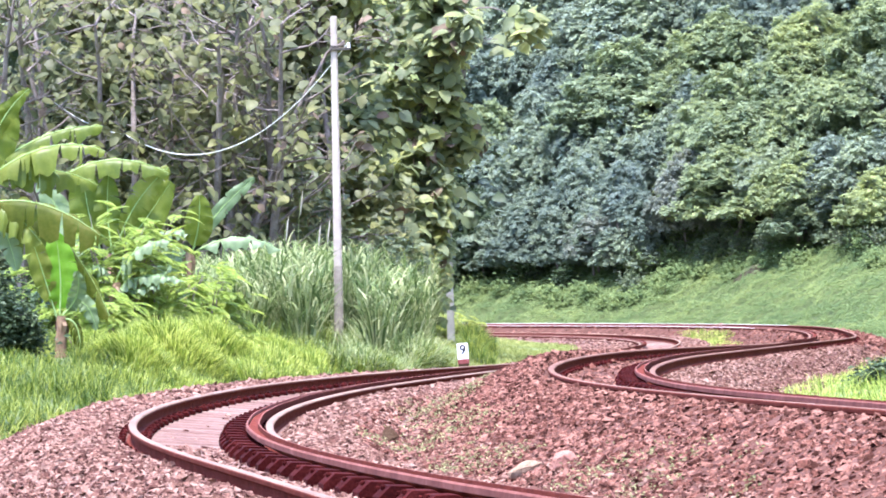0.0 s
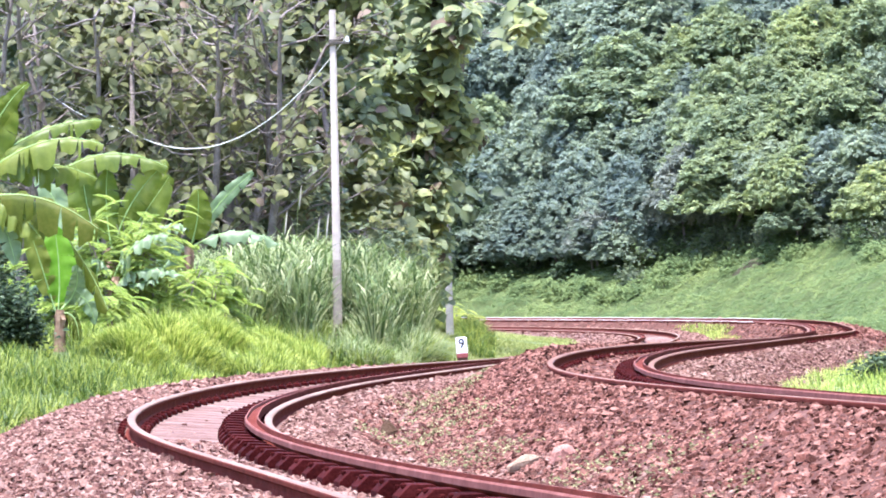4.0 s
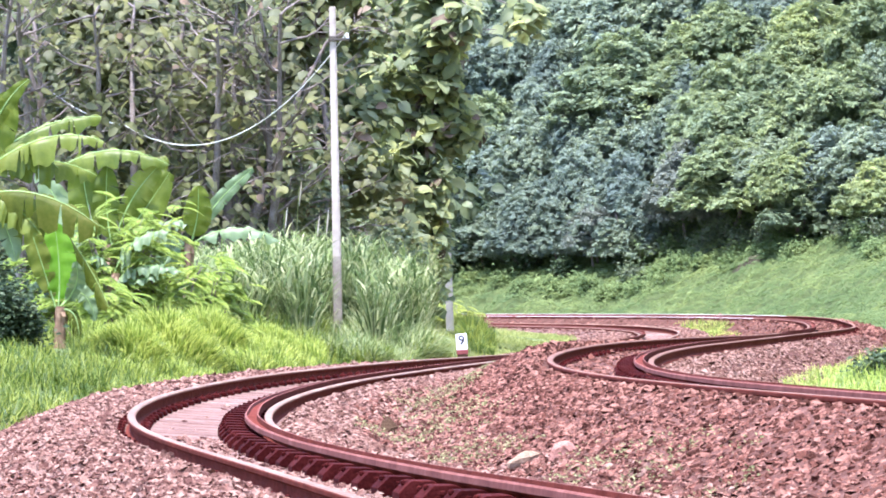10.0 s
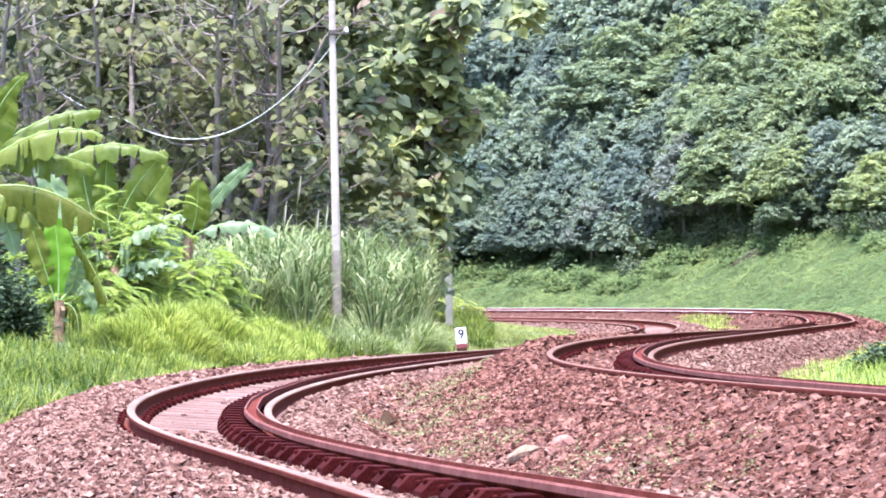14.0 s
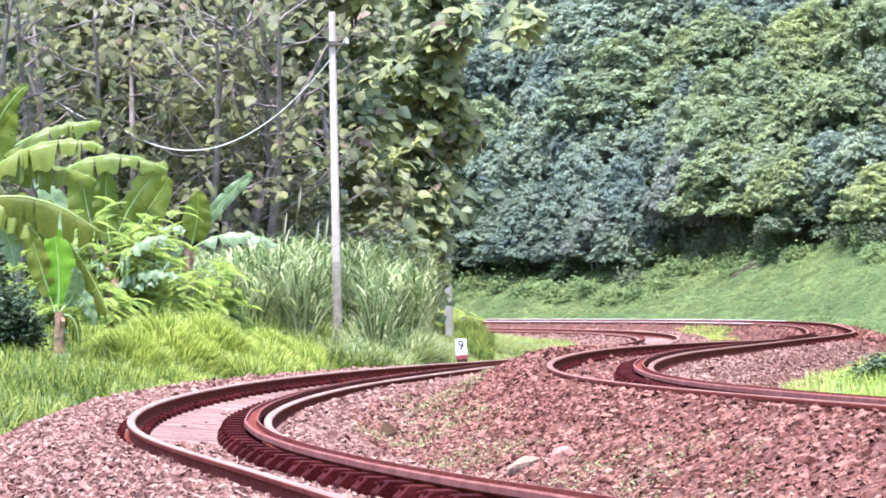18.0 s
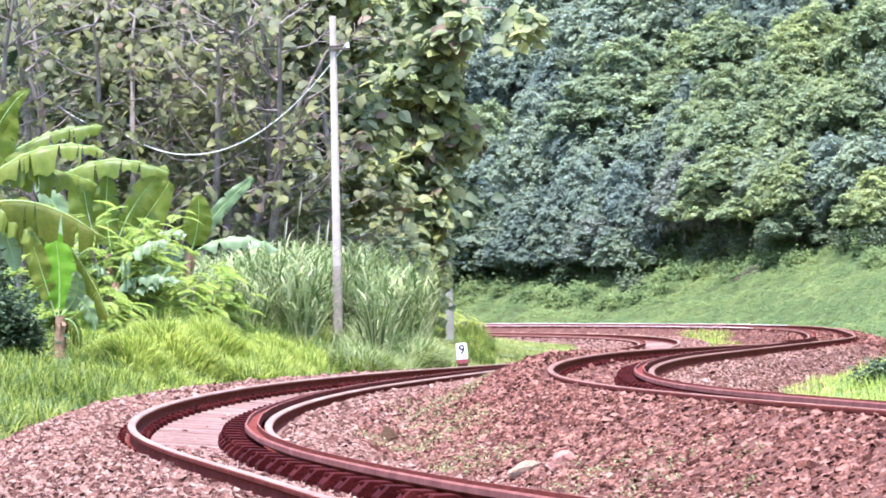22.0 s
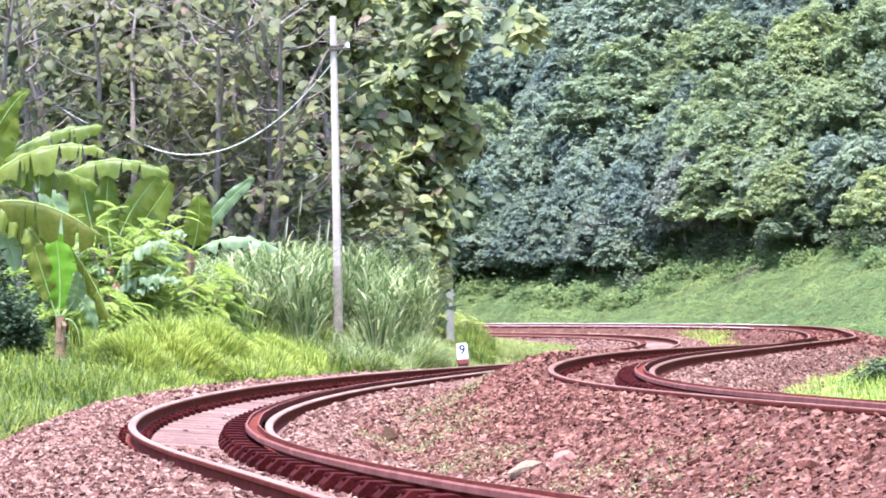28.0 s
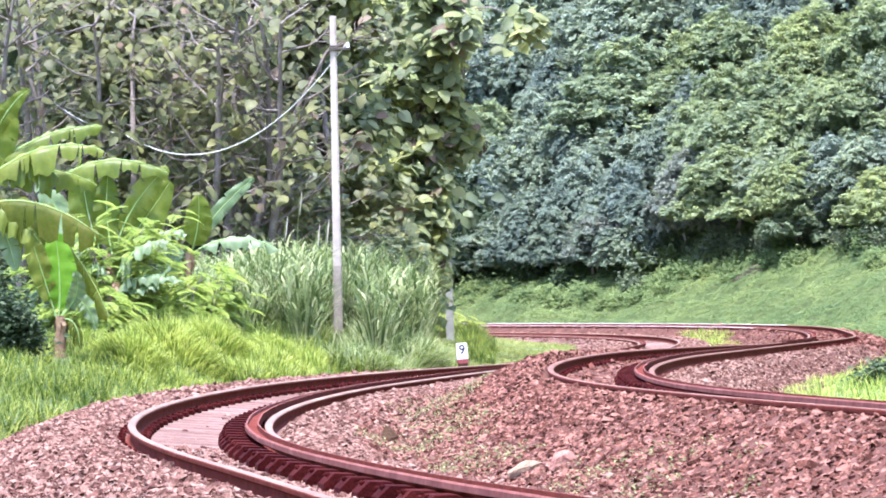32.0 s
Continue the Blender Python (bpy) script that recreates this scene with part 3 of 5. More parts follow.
def boulder(name, x, y, size, mat, label, seed):
    rnd = random.Random(seed)
    bm = bmesh.new()
    bmesh.ops.create_icosphere(bm, subdivisions=2, radius=1)
    cutters = [Vector((rnd.uniform(-1, 1), rnd.uniform(-1, 1), rnd.uniform(-0.2, 1))).normalized() for _ in range(9)]
    for v in bm.verts:
        for c in cutters:
            over = v.co.dot(c) - 0.45
            if over > 0:
                v.co -= c * over * 0.97
        v.co = Vector((v.co.x * size[0], v.co.y * size[1], v.co.z * size[2])) * (1 + 0.1 * noise.noise(v.co * 2.2 + Vector((seed, 0, 0))))
    me = bm_data(name, bm, mat)
    ob = new(name, me)
    ob.location = (x, y, float(land(np.array([x]), np.array([y]))[0]) + size[2] * 0.6)
    ob.rotation_euler = (rnd.uniform(-.2, .2), rnd.uniform(-.2, .2), rnd.uniform(-0.5, 0.5))
    return tagged(ob, label, "rock")


boulder("rock", -0.53, 45.3, (0.13, 0.115, 0.15), M["rock_brown"], "small rounded brown stone lying on the ballast", 3)
boulder("rock", 0.60, 34.3, (0.19, 0.14, 0.1), M["rock"], "pale angular rock between the tracks among weeds", 5)
boulder("rock", 0.82, 33.5, (0.15, 0.11, 0.11), M["rock_red"], "reddish angular rock beside a pale one", 8)
boulder("rock", 1.47, 27.0, (0.1, 0.08, 0.07), M["rock"], "pale stone half sunk between the tracks", 9)
boulder("rock", -1.12, 41.3, (0.08, 0.07, 0.05), M["rock_red"], "flat pinkish stone beside the inner rail", 12)


# ---- poles, wires and marker ----
def square_pole(x, y, height, wide, mat, label, lean):
    z = float(land(np.array([x]), np.array([y]))[0])
    pole = thing("telegraph_pole", label, "pole", (x, y, z - 0.1))
    pole.rotation_euler = (0, lean, 0)
    cut = 0.26 * height
    for nm, z0, z1, w0, w1, mt in (("base_section", 0.0, cut, 1.12, 1.02, M["grey_pole"] if mat is M["grey_pole"] else M["stained"]), ("shaft", cut - 0.01, height + 0.1, 0.97, 0.76, mat)):
        bm = bmesh.new()
        bmesh.ops.create_cube(bm, size=1)
        for v in bm.verts:
            w = wide * (w1 if v.co.z > 0 else w0)
            v.co = Vector((v.co.x * w, v.co.y * w, z1 if v.co.z > 0 else z0))
        bmesh.ops.bevel(bm, geom=[e for e in bm.edges if abs(e.verts[0].co.z - e.verts[1].co.z) > 1], offset=wide * 0.16, segments=2, affect="EDGES")
        part(nm, bm, mt, pole, "weathered grey-brown lower section" if nm == "base_section" else "")
    for dz, wid in ((0.55, 0.42),):
        bm = chamfered(wid, 0.05, 0.05, 0.006)
        bmesh.ops.translate(bm, verts=bm.verts, vec=(0.12, -wide * 0.5, height - dz))
        arm = part("bracket", bm, M["iron"], pole, "dark iron bracket near the top")
        bm = bmesh.new()
        bmesh.ops.create_cone(bm, segments=10, radius1=0.035, radius2=0.022, depth=0.1, cap_ends=True)
        bmesh.ops.translate(bm, verts=bm.verts, vec=(0.12 + wid * 0.4, -wide * 0.5, height - dz + 0.075))
        part("insulator", bm, M["white"], arm, "small white insulator")
    bm = chamfered(wide * 0.95, wide * 0.95, 0.04, 0.006)
    bmesh.ops.translate(bm, verts=bm.verts, vec=(0, 0, height - 0.5))
    part("strap", bm, M["iron"], pole, "dark iron strap")
    return pole


square_pole(-2.04, 94.0, 6.48, 0.165, M["concrete"], "slender pale concrete pole rising from tall reeds", -0.011)
square_pole(0.22, 137.0, 5.9, 0.2, M["grey_pole"], "grey concrete pole half hidden behind broad leaves", -0.02)


def hanging_wire(a, b, sag, label, r=0.011):
    t = np.linspace(0, 1, 48)
    a, b = np.array(a), np.array(b)
    P = a + (b - a) * t[:, None]
    P[:, 2] -= 4 * sag * t * (1 - t)
    v, f = tube(P, np.full(48, r), 6)
    return tagged(new("wire", mesh_data("wire", v, f, M["wire"], smooth=True)), label, "wire")


hanging_wire((-1.83, 93.9, 6.72), (-6.53, 99.50, 5.13), 1.12, "slack pale wire that sags from the concrete pole into the trees")
hanging_wire((-6.53, 99.5, 5.13), (-8.35, 103.0, 6.0), 0.12, "slack pale wire that runs on between the trees")
hanging_wire((0.22, 136.9, 6.3), (-1.9, 124, 5.0), 0.4, "slack pale wire from the grey pole into the trees")


def marker(x, y):
    z = float(land(np.array([x]), np.array([y]))[0])
    post = thing("distance_marker", "small white trackside marker post with a black 9", "sign", (x, y, z))
    post.rotation_euler = (0, radians(-4), 0)
    z0 = 0.58 - z   # the red foot reaches up past the rail
    bm = chamfered(0.19, 0.1, z0 - 0.03, 0.008)
    bmesh.ops.translate(bm, verts=bm.verts, vec=(0, 0, z0 / 2 - 0.065))
    part("foot", bm, M["rock_brown"], post, "dark soiled foot")
    bm = chamfered(0.21, 0.11, 0.08, 0.008)
    bmesh.ops.translate(bm, verts=bm.verts, vec=(0, 0, z0 - 0.04))
    part("band", bm, M["red"], post, "red painted band")
    bm = chamfered(0.2, 0.09, 0.29, 0.008)
    bmesh.ops.translate(bm, verts=bm.verts, vec=(0, 0, z0 + 0.145))
    part("plate", bm, M["white"], post, "white painted upper block")
    cu = bpy.data.curves.new("numeral", "FONT")
    cu.body, cu.size, cu.align_x, cu.align_y, cu.extrude = "9", 0.24, "CENTER", "CENTER", 0.002
    cu.offset = 0.003
    tmp = bpy.data.objects.new("numeral", cu)
    scene.collection.objects.link(tmp)
    me = bpy.data.meshes.new_from_object(tmp.evaluated_get(bpy.context.evaluated_depsgraph_get()))
    bpy.data.objects.remove(tmp)
    me.materials.clear()
    me.materials.append(M["black"])
    me.transform(Matrix.Translation((0, -0.048, z0 + 0.17)) @ Matrix.Rotation(radians(90), 4, "X") @ Matrix.Scale(0.98, 4))
    child("numeral", me, post, "black figure 9")
    return post


marker(0.37, 86.5)


# ---- grasses ----
def scatter(x0, x1, y0, y1, n):
    return np.random.uniform(x0, x1, n), np.random.uniform(y0, y1, n)


def seen_side(x, y, margin=0.6):
    return np.abs(x) < 0.0925 * y + margin


WAVES = [(random.Random(i).uniform(0, 2 * math.pi), random.Random(i + 50).uniform(0.6, 2.6), random.Random(i + 90).uniform(0, 6.3)) for i in range(9)]


def patchy(x, y, f=0.35):
    """Uneven patches between 0 and 1: waves in many directions."""
    s = sum(np.sin(f * k * 2 * (x * math.cos(a) + 0.6 * y * math.sin(a)) + p) for a, k, p in WAVES)
    return np.clip(0.5 + s / 6.5, 0, 1)


def grass_patch(name, x, y, keep, height, width, lean, mat, label, segs=3, category="grass", drift=(0, 0)):
    z, da, db, sa, sb = land(x, y, True)
    ok = keep(x, y, da, db) & seen_side(x, y)
    ok &= ~((np.abs(x / y + 0.0797) < 0.0022) & (y > 66) & (y < 70)) & ~((np.abs(x / y + 0.0217) < 0.0028) & (y > 86) & (y < 94))   # trodden round the stem and the pole
    x, y, z = x[ok], y[ok], z[ok]
    n = len(x)
    p = patchy(x, y)
    h = height * (0.55 + 0.6 * p) * np.random.uniform(0.6, 1.2, n)
    a = np.random.uniform(0, 2 * np.pi, n)
    amt = lean * np.random.uniform(0.25, 1.3, n)
    v, f = blade_arrays(np.column_stack([x, y, z - 0.02]), h, np.stack([np.cos(a) * amt + drift[0], np.sin(a) * amt + drift[1]], 1), width * np.random.uniform(0.6, 1.3, n), segs)
    ob = new(name, mesh_data(name, v, f, mat))
    return tagged(ob, label, category, kind="stuff")


x, y = scatter(-9, 0, 41.5, 98, 150000)
grass_patch("verge_grass", x, y, lambda x, y, da, db: (da < -np.clip(1.75 + 0.035 * (y - 40), 1.75, 2.7) - 0.5 * patchy(x, y, 1.1)) & (da > -6.5) & (np.random.rand(len(x)) < 0.35 + 0.65 * patchy(x, y, 0.6)),
            0.5, 0.019, 0.9, M["meadow"], "lush green grass on the verge beside the track", 3)
# rounded tussocks on the verge
MOUNDS = [(-4.14, 72.5, 0.85, 0.8), (-4.46, 68.9, 0.7, 0.62), (-3.65, 75.6, 0.8, 0.75), (-2.32, 87.4, 0.7, 0.35), (-3.00, 83.5, 0.75, 0.4), (-3.40, 79.0, 0.6, 0.45)]
tx, ty = scatter(-7.5, -1.2, 66, 92, 75)
tr, th = np.random.uniform(0.5, 1.0, 75), np.random.uniform(0.25, 0.5, 75)
for i, (mx, my, mr, mh) in enumerate(MOUNDS):
    tx[i], ty[i], tr[i], th[i] = mx, my, mr, mh
k = np.random.randint(0, 75, 70000)
k[:14000] = np.random.randint(0, len(MOUNDS), 14000)
a, q = np.random.uniform(0, 2 * np.pi, 70000), np.sqrt(np.random.rand(70000))
x, y = tx[k] + np.cos(a) * q * tr[k], ty[k] + np.sin(a) * q * tr[k]
z, da, db, sa, sb = land(x, y, True)
ok = (da < -2.9) & (da > -6.3) & (x < -0.017 * y) & seen_side(x, y) & (np.abs(x / y + 0.0217) > 0.0028) & ((y > 71) | (y < 58) | (np.abs(x / y + 0.0797) > 0.006))
lean = np.stack([np.cos(a) * (0.15 + 0.75 * q), np.sin(a) * (0.15 + 0.75 * q)], 1) + np.random.normal(0, 0.15, (70000, 2))
hump = 0.6 * th[k] * (1 - q ** 2)   # old growth lifts the middle
v, f = blade_arrays(np.column_stack([x, y, z - 0.02 + hump])[ok], (th[k] * (0.62 - 0.1 * q) * np.random.uniform(0.7, 1.15, 70000))[ok], lean[ok], np.random.uniform(0.013, 0.026, ok.sum()), 3)
tagged(new("grass_tussocks", mesh_data("grass_tussocks", v, f, M["grass"])), "rounded tussocks of long drooping green grass", "grass", kind="stuff")
# shorter reeds and weeds tangle in front of the tall ones
x, y = scatter(-3.0, 0.1, 84.5, 96, 22000)
grass_patch("short_reeds", x, y, lambda x, y, da, db: (da < -2.75) & (x > -0.024 * y) & (x < -0.0005 * y) & ((y > 87) | (patchy(x, y, 1.8) > 0.35)), 0.95, 0.03, 1.0, M["reed"], "short tangled grey-green reeds on the verge", 5, "reeds")
# reeds grow in fountains: blades arch outwards from each clump's middle
rx, ry = scatter(-5.2, 0.05, 86.5, 107, 270)
z, da, db, sa, sb = land(rx, ry, True)
ok = (da < -3.4) & (da > -8.2) & (rx > -5.6 + (ry - 82) * 0.05) & (rx < -0.0048 * ry) & ((ry > 94.6) | (np.abs(rx + 2.02 * ry / 94) > 0.62))
rx, ry = rx[ok], ry[ok]
rh = np.random.uniform(1.5, 2.3, len(rx)) * np.clip(1.1 + 0.16 * (rx * 94 / ry + 2.6), 0.7, 1.1)
n = 150 * len(rx)
k = np.repeat(np.arange(len(rx)), 150)
a, q = np.random.uniform(0, 2 * np.pi, n), np.random.rand(n)
x, y = rx[k] + np.cos(a) * q * 0.25, ry[k] + np.sin(a) * q * 0.25
amt = (0.05 + 0.42 * q) * np.random.uniform(0.5, 1.3, n)
ok = (y > 94.2) | (np.abs(x + 2.02 * y / 94) > 0.3)   # the pole stands clear of them
base = np.column_stack([x, y, land(x, y) - 0.02])
upright = np.arange(n) % 5 < 2
stalk = np.where(upright, 0, np.random.rand(n) ** 0.7 * 1.75 * rh[k] / 2.4)   # leaves that leave their stalks higher up
base[:, 2] += stalk
base[:, :2] += np.stack([np.cos(a), np.sin(a)], 1) * (stalk * 0.16)[:, None]
a = np.where(upright, a, np.random.uniform(0, 2 * np.pi, n))
amt = np.where(upright, amt, np.random.uniform(0.45, 1.2, n))
tall = np.where(upright, rh[k] * np.random.uniform(0.5, 0.95, n), np.random.uniform(0.4, 0.95, n))
v, f = blade_arrays(base[ok], tall[ok], np.stack([np.cos(a) * amt, np.sin(a) * amt], 1)[ok], np.random.uniform(0.026, 0.058, n)[ok], 5)
tagged(new("tall_reeds", mesh_data("tall_reeds", v, f, M["reed"])), "tall grey-green reeds with arching blades round the pole", "reeds", kind="stuff")
x, y = scatter(-3.4, 0.5, 84, 97, 34000)
grass_patch("leafy_weeds", x, y, lambda x, y, da, db: (da < -2.7) & (da > -5.4) & (np.random.rand(len(x)) < 0.2 + 0.8 * patchy(x, y, 1.3)), 0.75, 0.028, 0.9, M["meadow"], "green weeds at the foot of the reeds", 4, "weeds")
x, y = scatter(-2, 9, 95, 165, 90000)
grass_patch("verge_grass", x, y, lambda x, y, da, db: (da < -2.3) & (da > -7.5), 0.19, 0.02, 0.7, M["turf"], "short yellow-green grass between the poles and the track", 3)
for lo, hi, tall, y0, y1, n in ((0.0042, 0.0082, 0.8, 104, 136, 3600), (0.0075, 0.0108, 0.42, 104, 136, 3600), (0.0018, 0.0085, 0.75, 138, 144, 1500)):   # taller grass round the grey pole
    y = np.random.uniform(y0, y1, n)
    x = y * np.random.uniform(lo, hi, n)
    grass_patch("tall_grass", x, y, lambda x, y, da, db: (da < -2.3) & (da > -9), tall, 0.026, 0.6, M["meadow"], "tall bright green grass round the grey pole", 4)
x, y = scatter(3, 12, 42, 100, 110000)
grass_patch("verge_grass", x, y, lambda x, y, da, db: (db > 1.9 + 0.5 * patchy(x, y, 0.9)) & (db < 7) & (np.random.rand(len(x)) < 0.9 * patchy(x, y, 1.2)), 0.3, 0.012, 0.8, M["grass"], "bright grass tufts beside the upper track", 3)
# low creeping cover on the far bank: flat leaves on uneven clumps
x, y = scatter(-4, 22, 150, 215, 900000)
z, da, db, sa, sb = land(x, y, True)
ok = (db > 2.9 + 0.8 * patchy(x, y, 1.4)) & (db < 13) & seen_side(x, y) & (np.random.rand(len(x)) < 0.75)
x, y, z = x[ok], y[ok], z[ok]
n = len(x)
clump = patchy(x, y, 2.4) ** 2 * 0.34 + patchy(x + 7, y, 0.7) * 0.2
a = np.random.uniform(0, 2 * np.pi, n)
tip = np.stack([np.cos(a), np.sin(a), np.random.uniform(-0.1, 0.4, n)], 1)
size = np.random.uniform(0.06, 0.13, n)
v, f = small_leaves(np.column_stack([x, y, z + clump * np.random.uniform(0.7, 1.0, n)]), tip, np.stack([np.random.normal(0, 0.2, n), np.random.normal(-0.3, 0.2, n), np.ones(n)], 1), size, size * 0.55)
tagged(new("bank_grass", mesh_data("bank_grass", v, f, M["lawn"])), "rough green grass and creepers on the bank beyond the tracks", "grass", kind="stuff")
x, y = scatter(-1.6, 3.5, 27, 75, 90000)   # low weeds spread their small leaves between the tracks
z, da, db, sa, sb = land(x, y, True)
ok = (da > 1.15) & (db < -1.3) & (da < 2.9) & seen_side(x, y) & (np.abs(da - 2.0 + 0.012 * (y - 45)) < 0.15 + 0.55 * patchy(x, y, 0.8)) & (patchy(x, y, 1.4) > 0.3 + 0.5 * np.random.rand(len(x))) & (y < 64)
x, y, z = x[ok], y[ok], z[ok]
n = len(x)
a, size = np.random.uniform(0, 2 * np.pi, n), np.random.uniform(0.015, 0.042, n)
v, f = small_leaves(np.column_stack([x, y, z + np.random.uniform(0.015, 0.075, n)]), np.stack([np.cos(a), np.sin(a), np.random.uniform(0, 1, n)], 1), np.stack([np.random.normal(0, 0.4, n), np.random.normal(-0.4, 0.4, n), np.ones(n)], 1), size, size * 0.5)
tagged(new("weeds", mesh_data("weeds", v, f, M["moss"])), "pale green creeping weeds on the stones between the tracks", "weeds", kind="stuff")
x, y = scatter(4, 14, 110, 170, 30000)
grass_patch("weeds", x, y, lambda x, y, da, db: (da > 1.4) & (db < -1.6) & (patchy(x, y, 0.45) > 0.52), 0.2, 0.026, 0.6, M["grass"], "grass tufts between the two tracks", 2, "weeds")


x, y = scatter(8.3, 10.1, 160, 176, 5200)
grass_patch("weeds", x, y, lambda x, y, da, db: (((x - 9.2) / 0.85) ** 2 + ((y - 168.5) / 7) ** 2 < 0.6 + 0.8 * patchy(x, y, 1.5)) & (db < -1.0), 0.27, 0.03, 0.6, M["grass"], "bright grass tuft between the two far tracks", 3, "weeds")


# flowering stalks among the reeds
for sx, sy, top in ((-3.05, 99.5, 3.85), (-2.62, 97.0, 3.1), (-2.42, 96.5, 3.2), (-3.3, 98.0, 3.3)):
    z = float(land(np.array([sx]), np.array([sy]))[0])
    stalk = thing("flowering_reed", "tall thin reed stalk with a pale feathery plume", "reed", (sx, sy, z))
    t = np.linspace(0, 1, 9)
    P = np.stack([0.1 * t ** 2, 0 * t, (top - z) * t], 1)
    child("stalk", mesh_data("stalk", *tube(P, np.full(9, 0.009), 5), M["reed"], smooth=True), stalk)
    P2 = P[-1] + np.stack([0.05 * t, 0 * t, 0.5 * t - 0.4], 1)
    child("plume", mesh_data("plume", *tube(P2, 0.013 * np.sin(np.pi * np.clip(t, 0.03, 0.97)) + 0.004, 7), M["plume"], smooth=True), stalk, "pale feathery plume")
# bare earth on the far bank
ex, ey = np.meshgrid(np.linspace(-0.9, 0.9, 24), np.linspace(-0.35, 0.35, 16), indexing="ij")
rim = (ex / 0.9) ** 2 + (ey / 0.35) ** 2 + 0.25 * np.sin(ex * 5) * np.sin(ey * 6)
ez = land(ex + 12.46, ey + 191.3) + 0.26 - 0.25 * np.clip(rim, 0, 3)
tagged(new("bare_earth", mesh_data("bare_earth", np.stack([ex + 12.46, ey + 191.3, ez], -1).reshape(-1, 3), sheet(24, 16), M["earth"], smooth=True)), "patch of bare reddish earth on the grassy bank", "earth", kind="structure")


# ---- broad-leaved trees by the line ----
def limb(start, heading, length, r0, r1, wander, rnd, n=9, lift=0.0):
    P = [Vector(start)]
    d = Vector(heading).normalized()
    for i in range(n - 1):
        d = (d + Vector((rnd.gauss(0, wander), rnd.gauss(0, wander), rnd.gauss(0, wander) + lift))).normalized()
        P.append(P[-1] + d * (length / (n - 1)))
    return np.array([tuple(p) for p in P]), np.linspace(r0, r1, n)


def broad_tree(name, x, y, height, spread, leaves, seed, label, leaf=0.34, forks=9, bare=0.25, mat="teak", dry=0.03, reach=(), sprays=(), pruned=False):
    rnd = random.Random(seed)
    rng = np.random.default_rng(seed)
    z = float(land(np.array([x]), np.array([y]))[0])
    tree = thing(name, label, "tree", (x, y, z))
    tp, tr = limb((0, 0, -0.15), (rnd.uniform(-.12, .12), rnd.uniform(-.1, .1), 1), height * 0.92, 0.075 + height * 0.006, 0.03, 0.06, rnd, 12)
    v, f = tube(tp, tr, 8)
    child("trunk", mesh_data("trunk", v, f, M["bark"], smooth=True), tree, "slender grey-brown trunk")
    tips = []
    for i in range(forks):
        k = bare + (1 - bare) * (i + rnd.random()) / forks
        j = min(len(tp) - 1, int(k * len(tp)))
        a = rnd.uniform(0, 2 * math.pi)
        lp, lr = limb(tp[j], (math.cos(a), math.sin(a), rnd.uniform(0.15, 0.8)), spread * rnd.uniform(0.6, 1.1) * (1.15 - 0.5 * k), 0.03, 0.01, 0.16, rnd, 8, 0.03)
        limbs = [tube(lp, lr, 5)]
        tips += [lp[3:]]
        for _ in range(3):
            b = rnd.randint(3, 6)
            a2 = a + rnd.uniform(-1.2, 1.2)
            sp, sr = limb(lp[b], (math.cos(a2), math.sin(a2), rnd.uniform(-0.2, 0.6)), spread * rnd.uniform(0.25, 0.5), 0.011, 0.005, 0.2, rnd, 6)
            limbs.append(tube(sp, sr, 4))
            tips += [sp[2:]]
        v, f = joined(limbs)
        child("limb", mesh_data("limb", v, f, M["bark"], smooth=True), tree)
    for goal in reach:   # long limbs to given places
        b = tp[int(rnd.uniform(0.55, 0.9) * len(tp))]
        e = np.array(goal) - (x, y, z)
        t = np.linspace(0, 1, 9)[:, None]
        lp = b + (e - b) * t + np.array([0, 0, 0.35]) * np.sin(np.pi * t)
        child("limb", mesh_data("limb", *tube(lp, np.linspace(0.035, 0.01, 9), 5), M["bark"], smooth=True), tree)
        tips += [lp[5:]] * 5
    for goal in sprays:   # bare twigs with leaves at their ends alone
        b = tp[int(0.9 * len(tp))]
        e = np.array(goal) - (x, y, z)
        t = np.linspace(0, 1, 9)[:, None]
        lp = b + (e - b) * t + np.array([0, 0, 0.6]) * np.sin(np.pi * t)
        child("limb", mesh_data("limb", *tube(lp, np.linspace(0.03, 0.008, 9), 5), M["bark"], smooth=True), tree)
        tips += [lp[8:]] * 13
    pts = np.concatenate(tips)
    for nm, count, mt, lab in (("crown", leaves, mat, "crown of large green leaves"), ("dead_leaves", int(leaves * dry), "teak_dry", "hanging brown leaves")):
        if not count:
            continue
        at = pts[rng.integers(0, len(pts), count)] + rng.normal(0, 0.24, (count, 3)) * [1, 1, 0.8]
        if pruned:   # lower boughs cut back on the side of the pole
            at = at[(at[:, 0] + x < 0.1 + rng.normal(0, 0.1, count)) | (at[:, 2] + z > 5.0)]
            gx, gz = at[:, 0] + x, at[:, 2] + z
            at = at[(gx < np.interp(gz, (5, 5.6, 6.3, 7.2, 8), (0.6, 1.0, 0.45, 0.35, 0.75))) | ((gx > 1.6) & (gx < 2.4))]
            count = len(at)
        a = rng.uniform(0, 2 * np.pi, count)
        axis = np.stack([np.cos(a), np.sin(a), rng.uniform(-0.9, 0.25, count)], 1)
        nrm = np.stack([rng.normal(0, 0.35, count), rng.normal(-0.6, 0.4, count), np.ones(count)], 1)
        L = leaf * rng.uniform(0.55, 1.25, count)
        near = mat == "teak_pale" or y < 112
        v, f = (broad_leaves if near else leaf_arrays)(at, axis, nrm, L, L * rng.uniform(0.6, 0.85, count), 0.3)
        child(nm, mesh_data(nm, v, f, M[mt], smooth=True), tree, lab)
    return tree


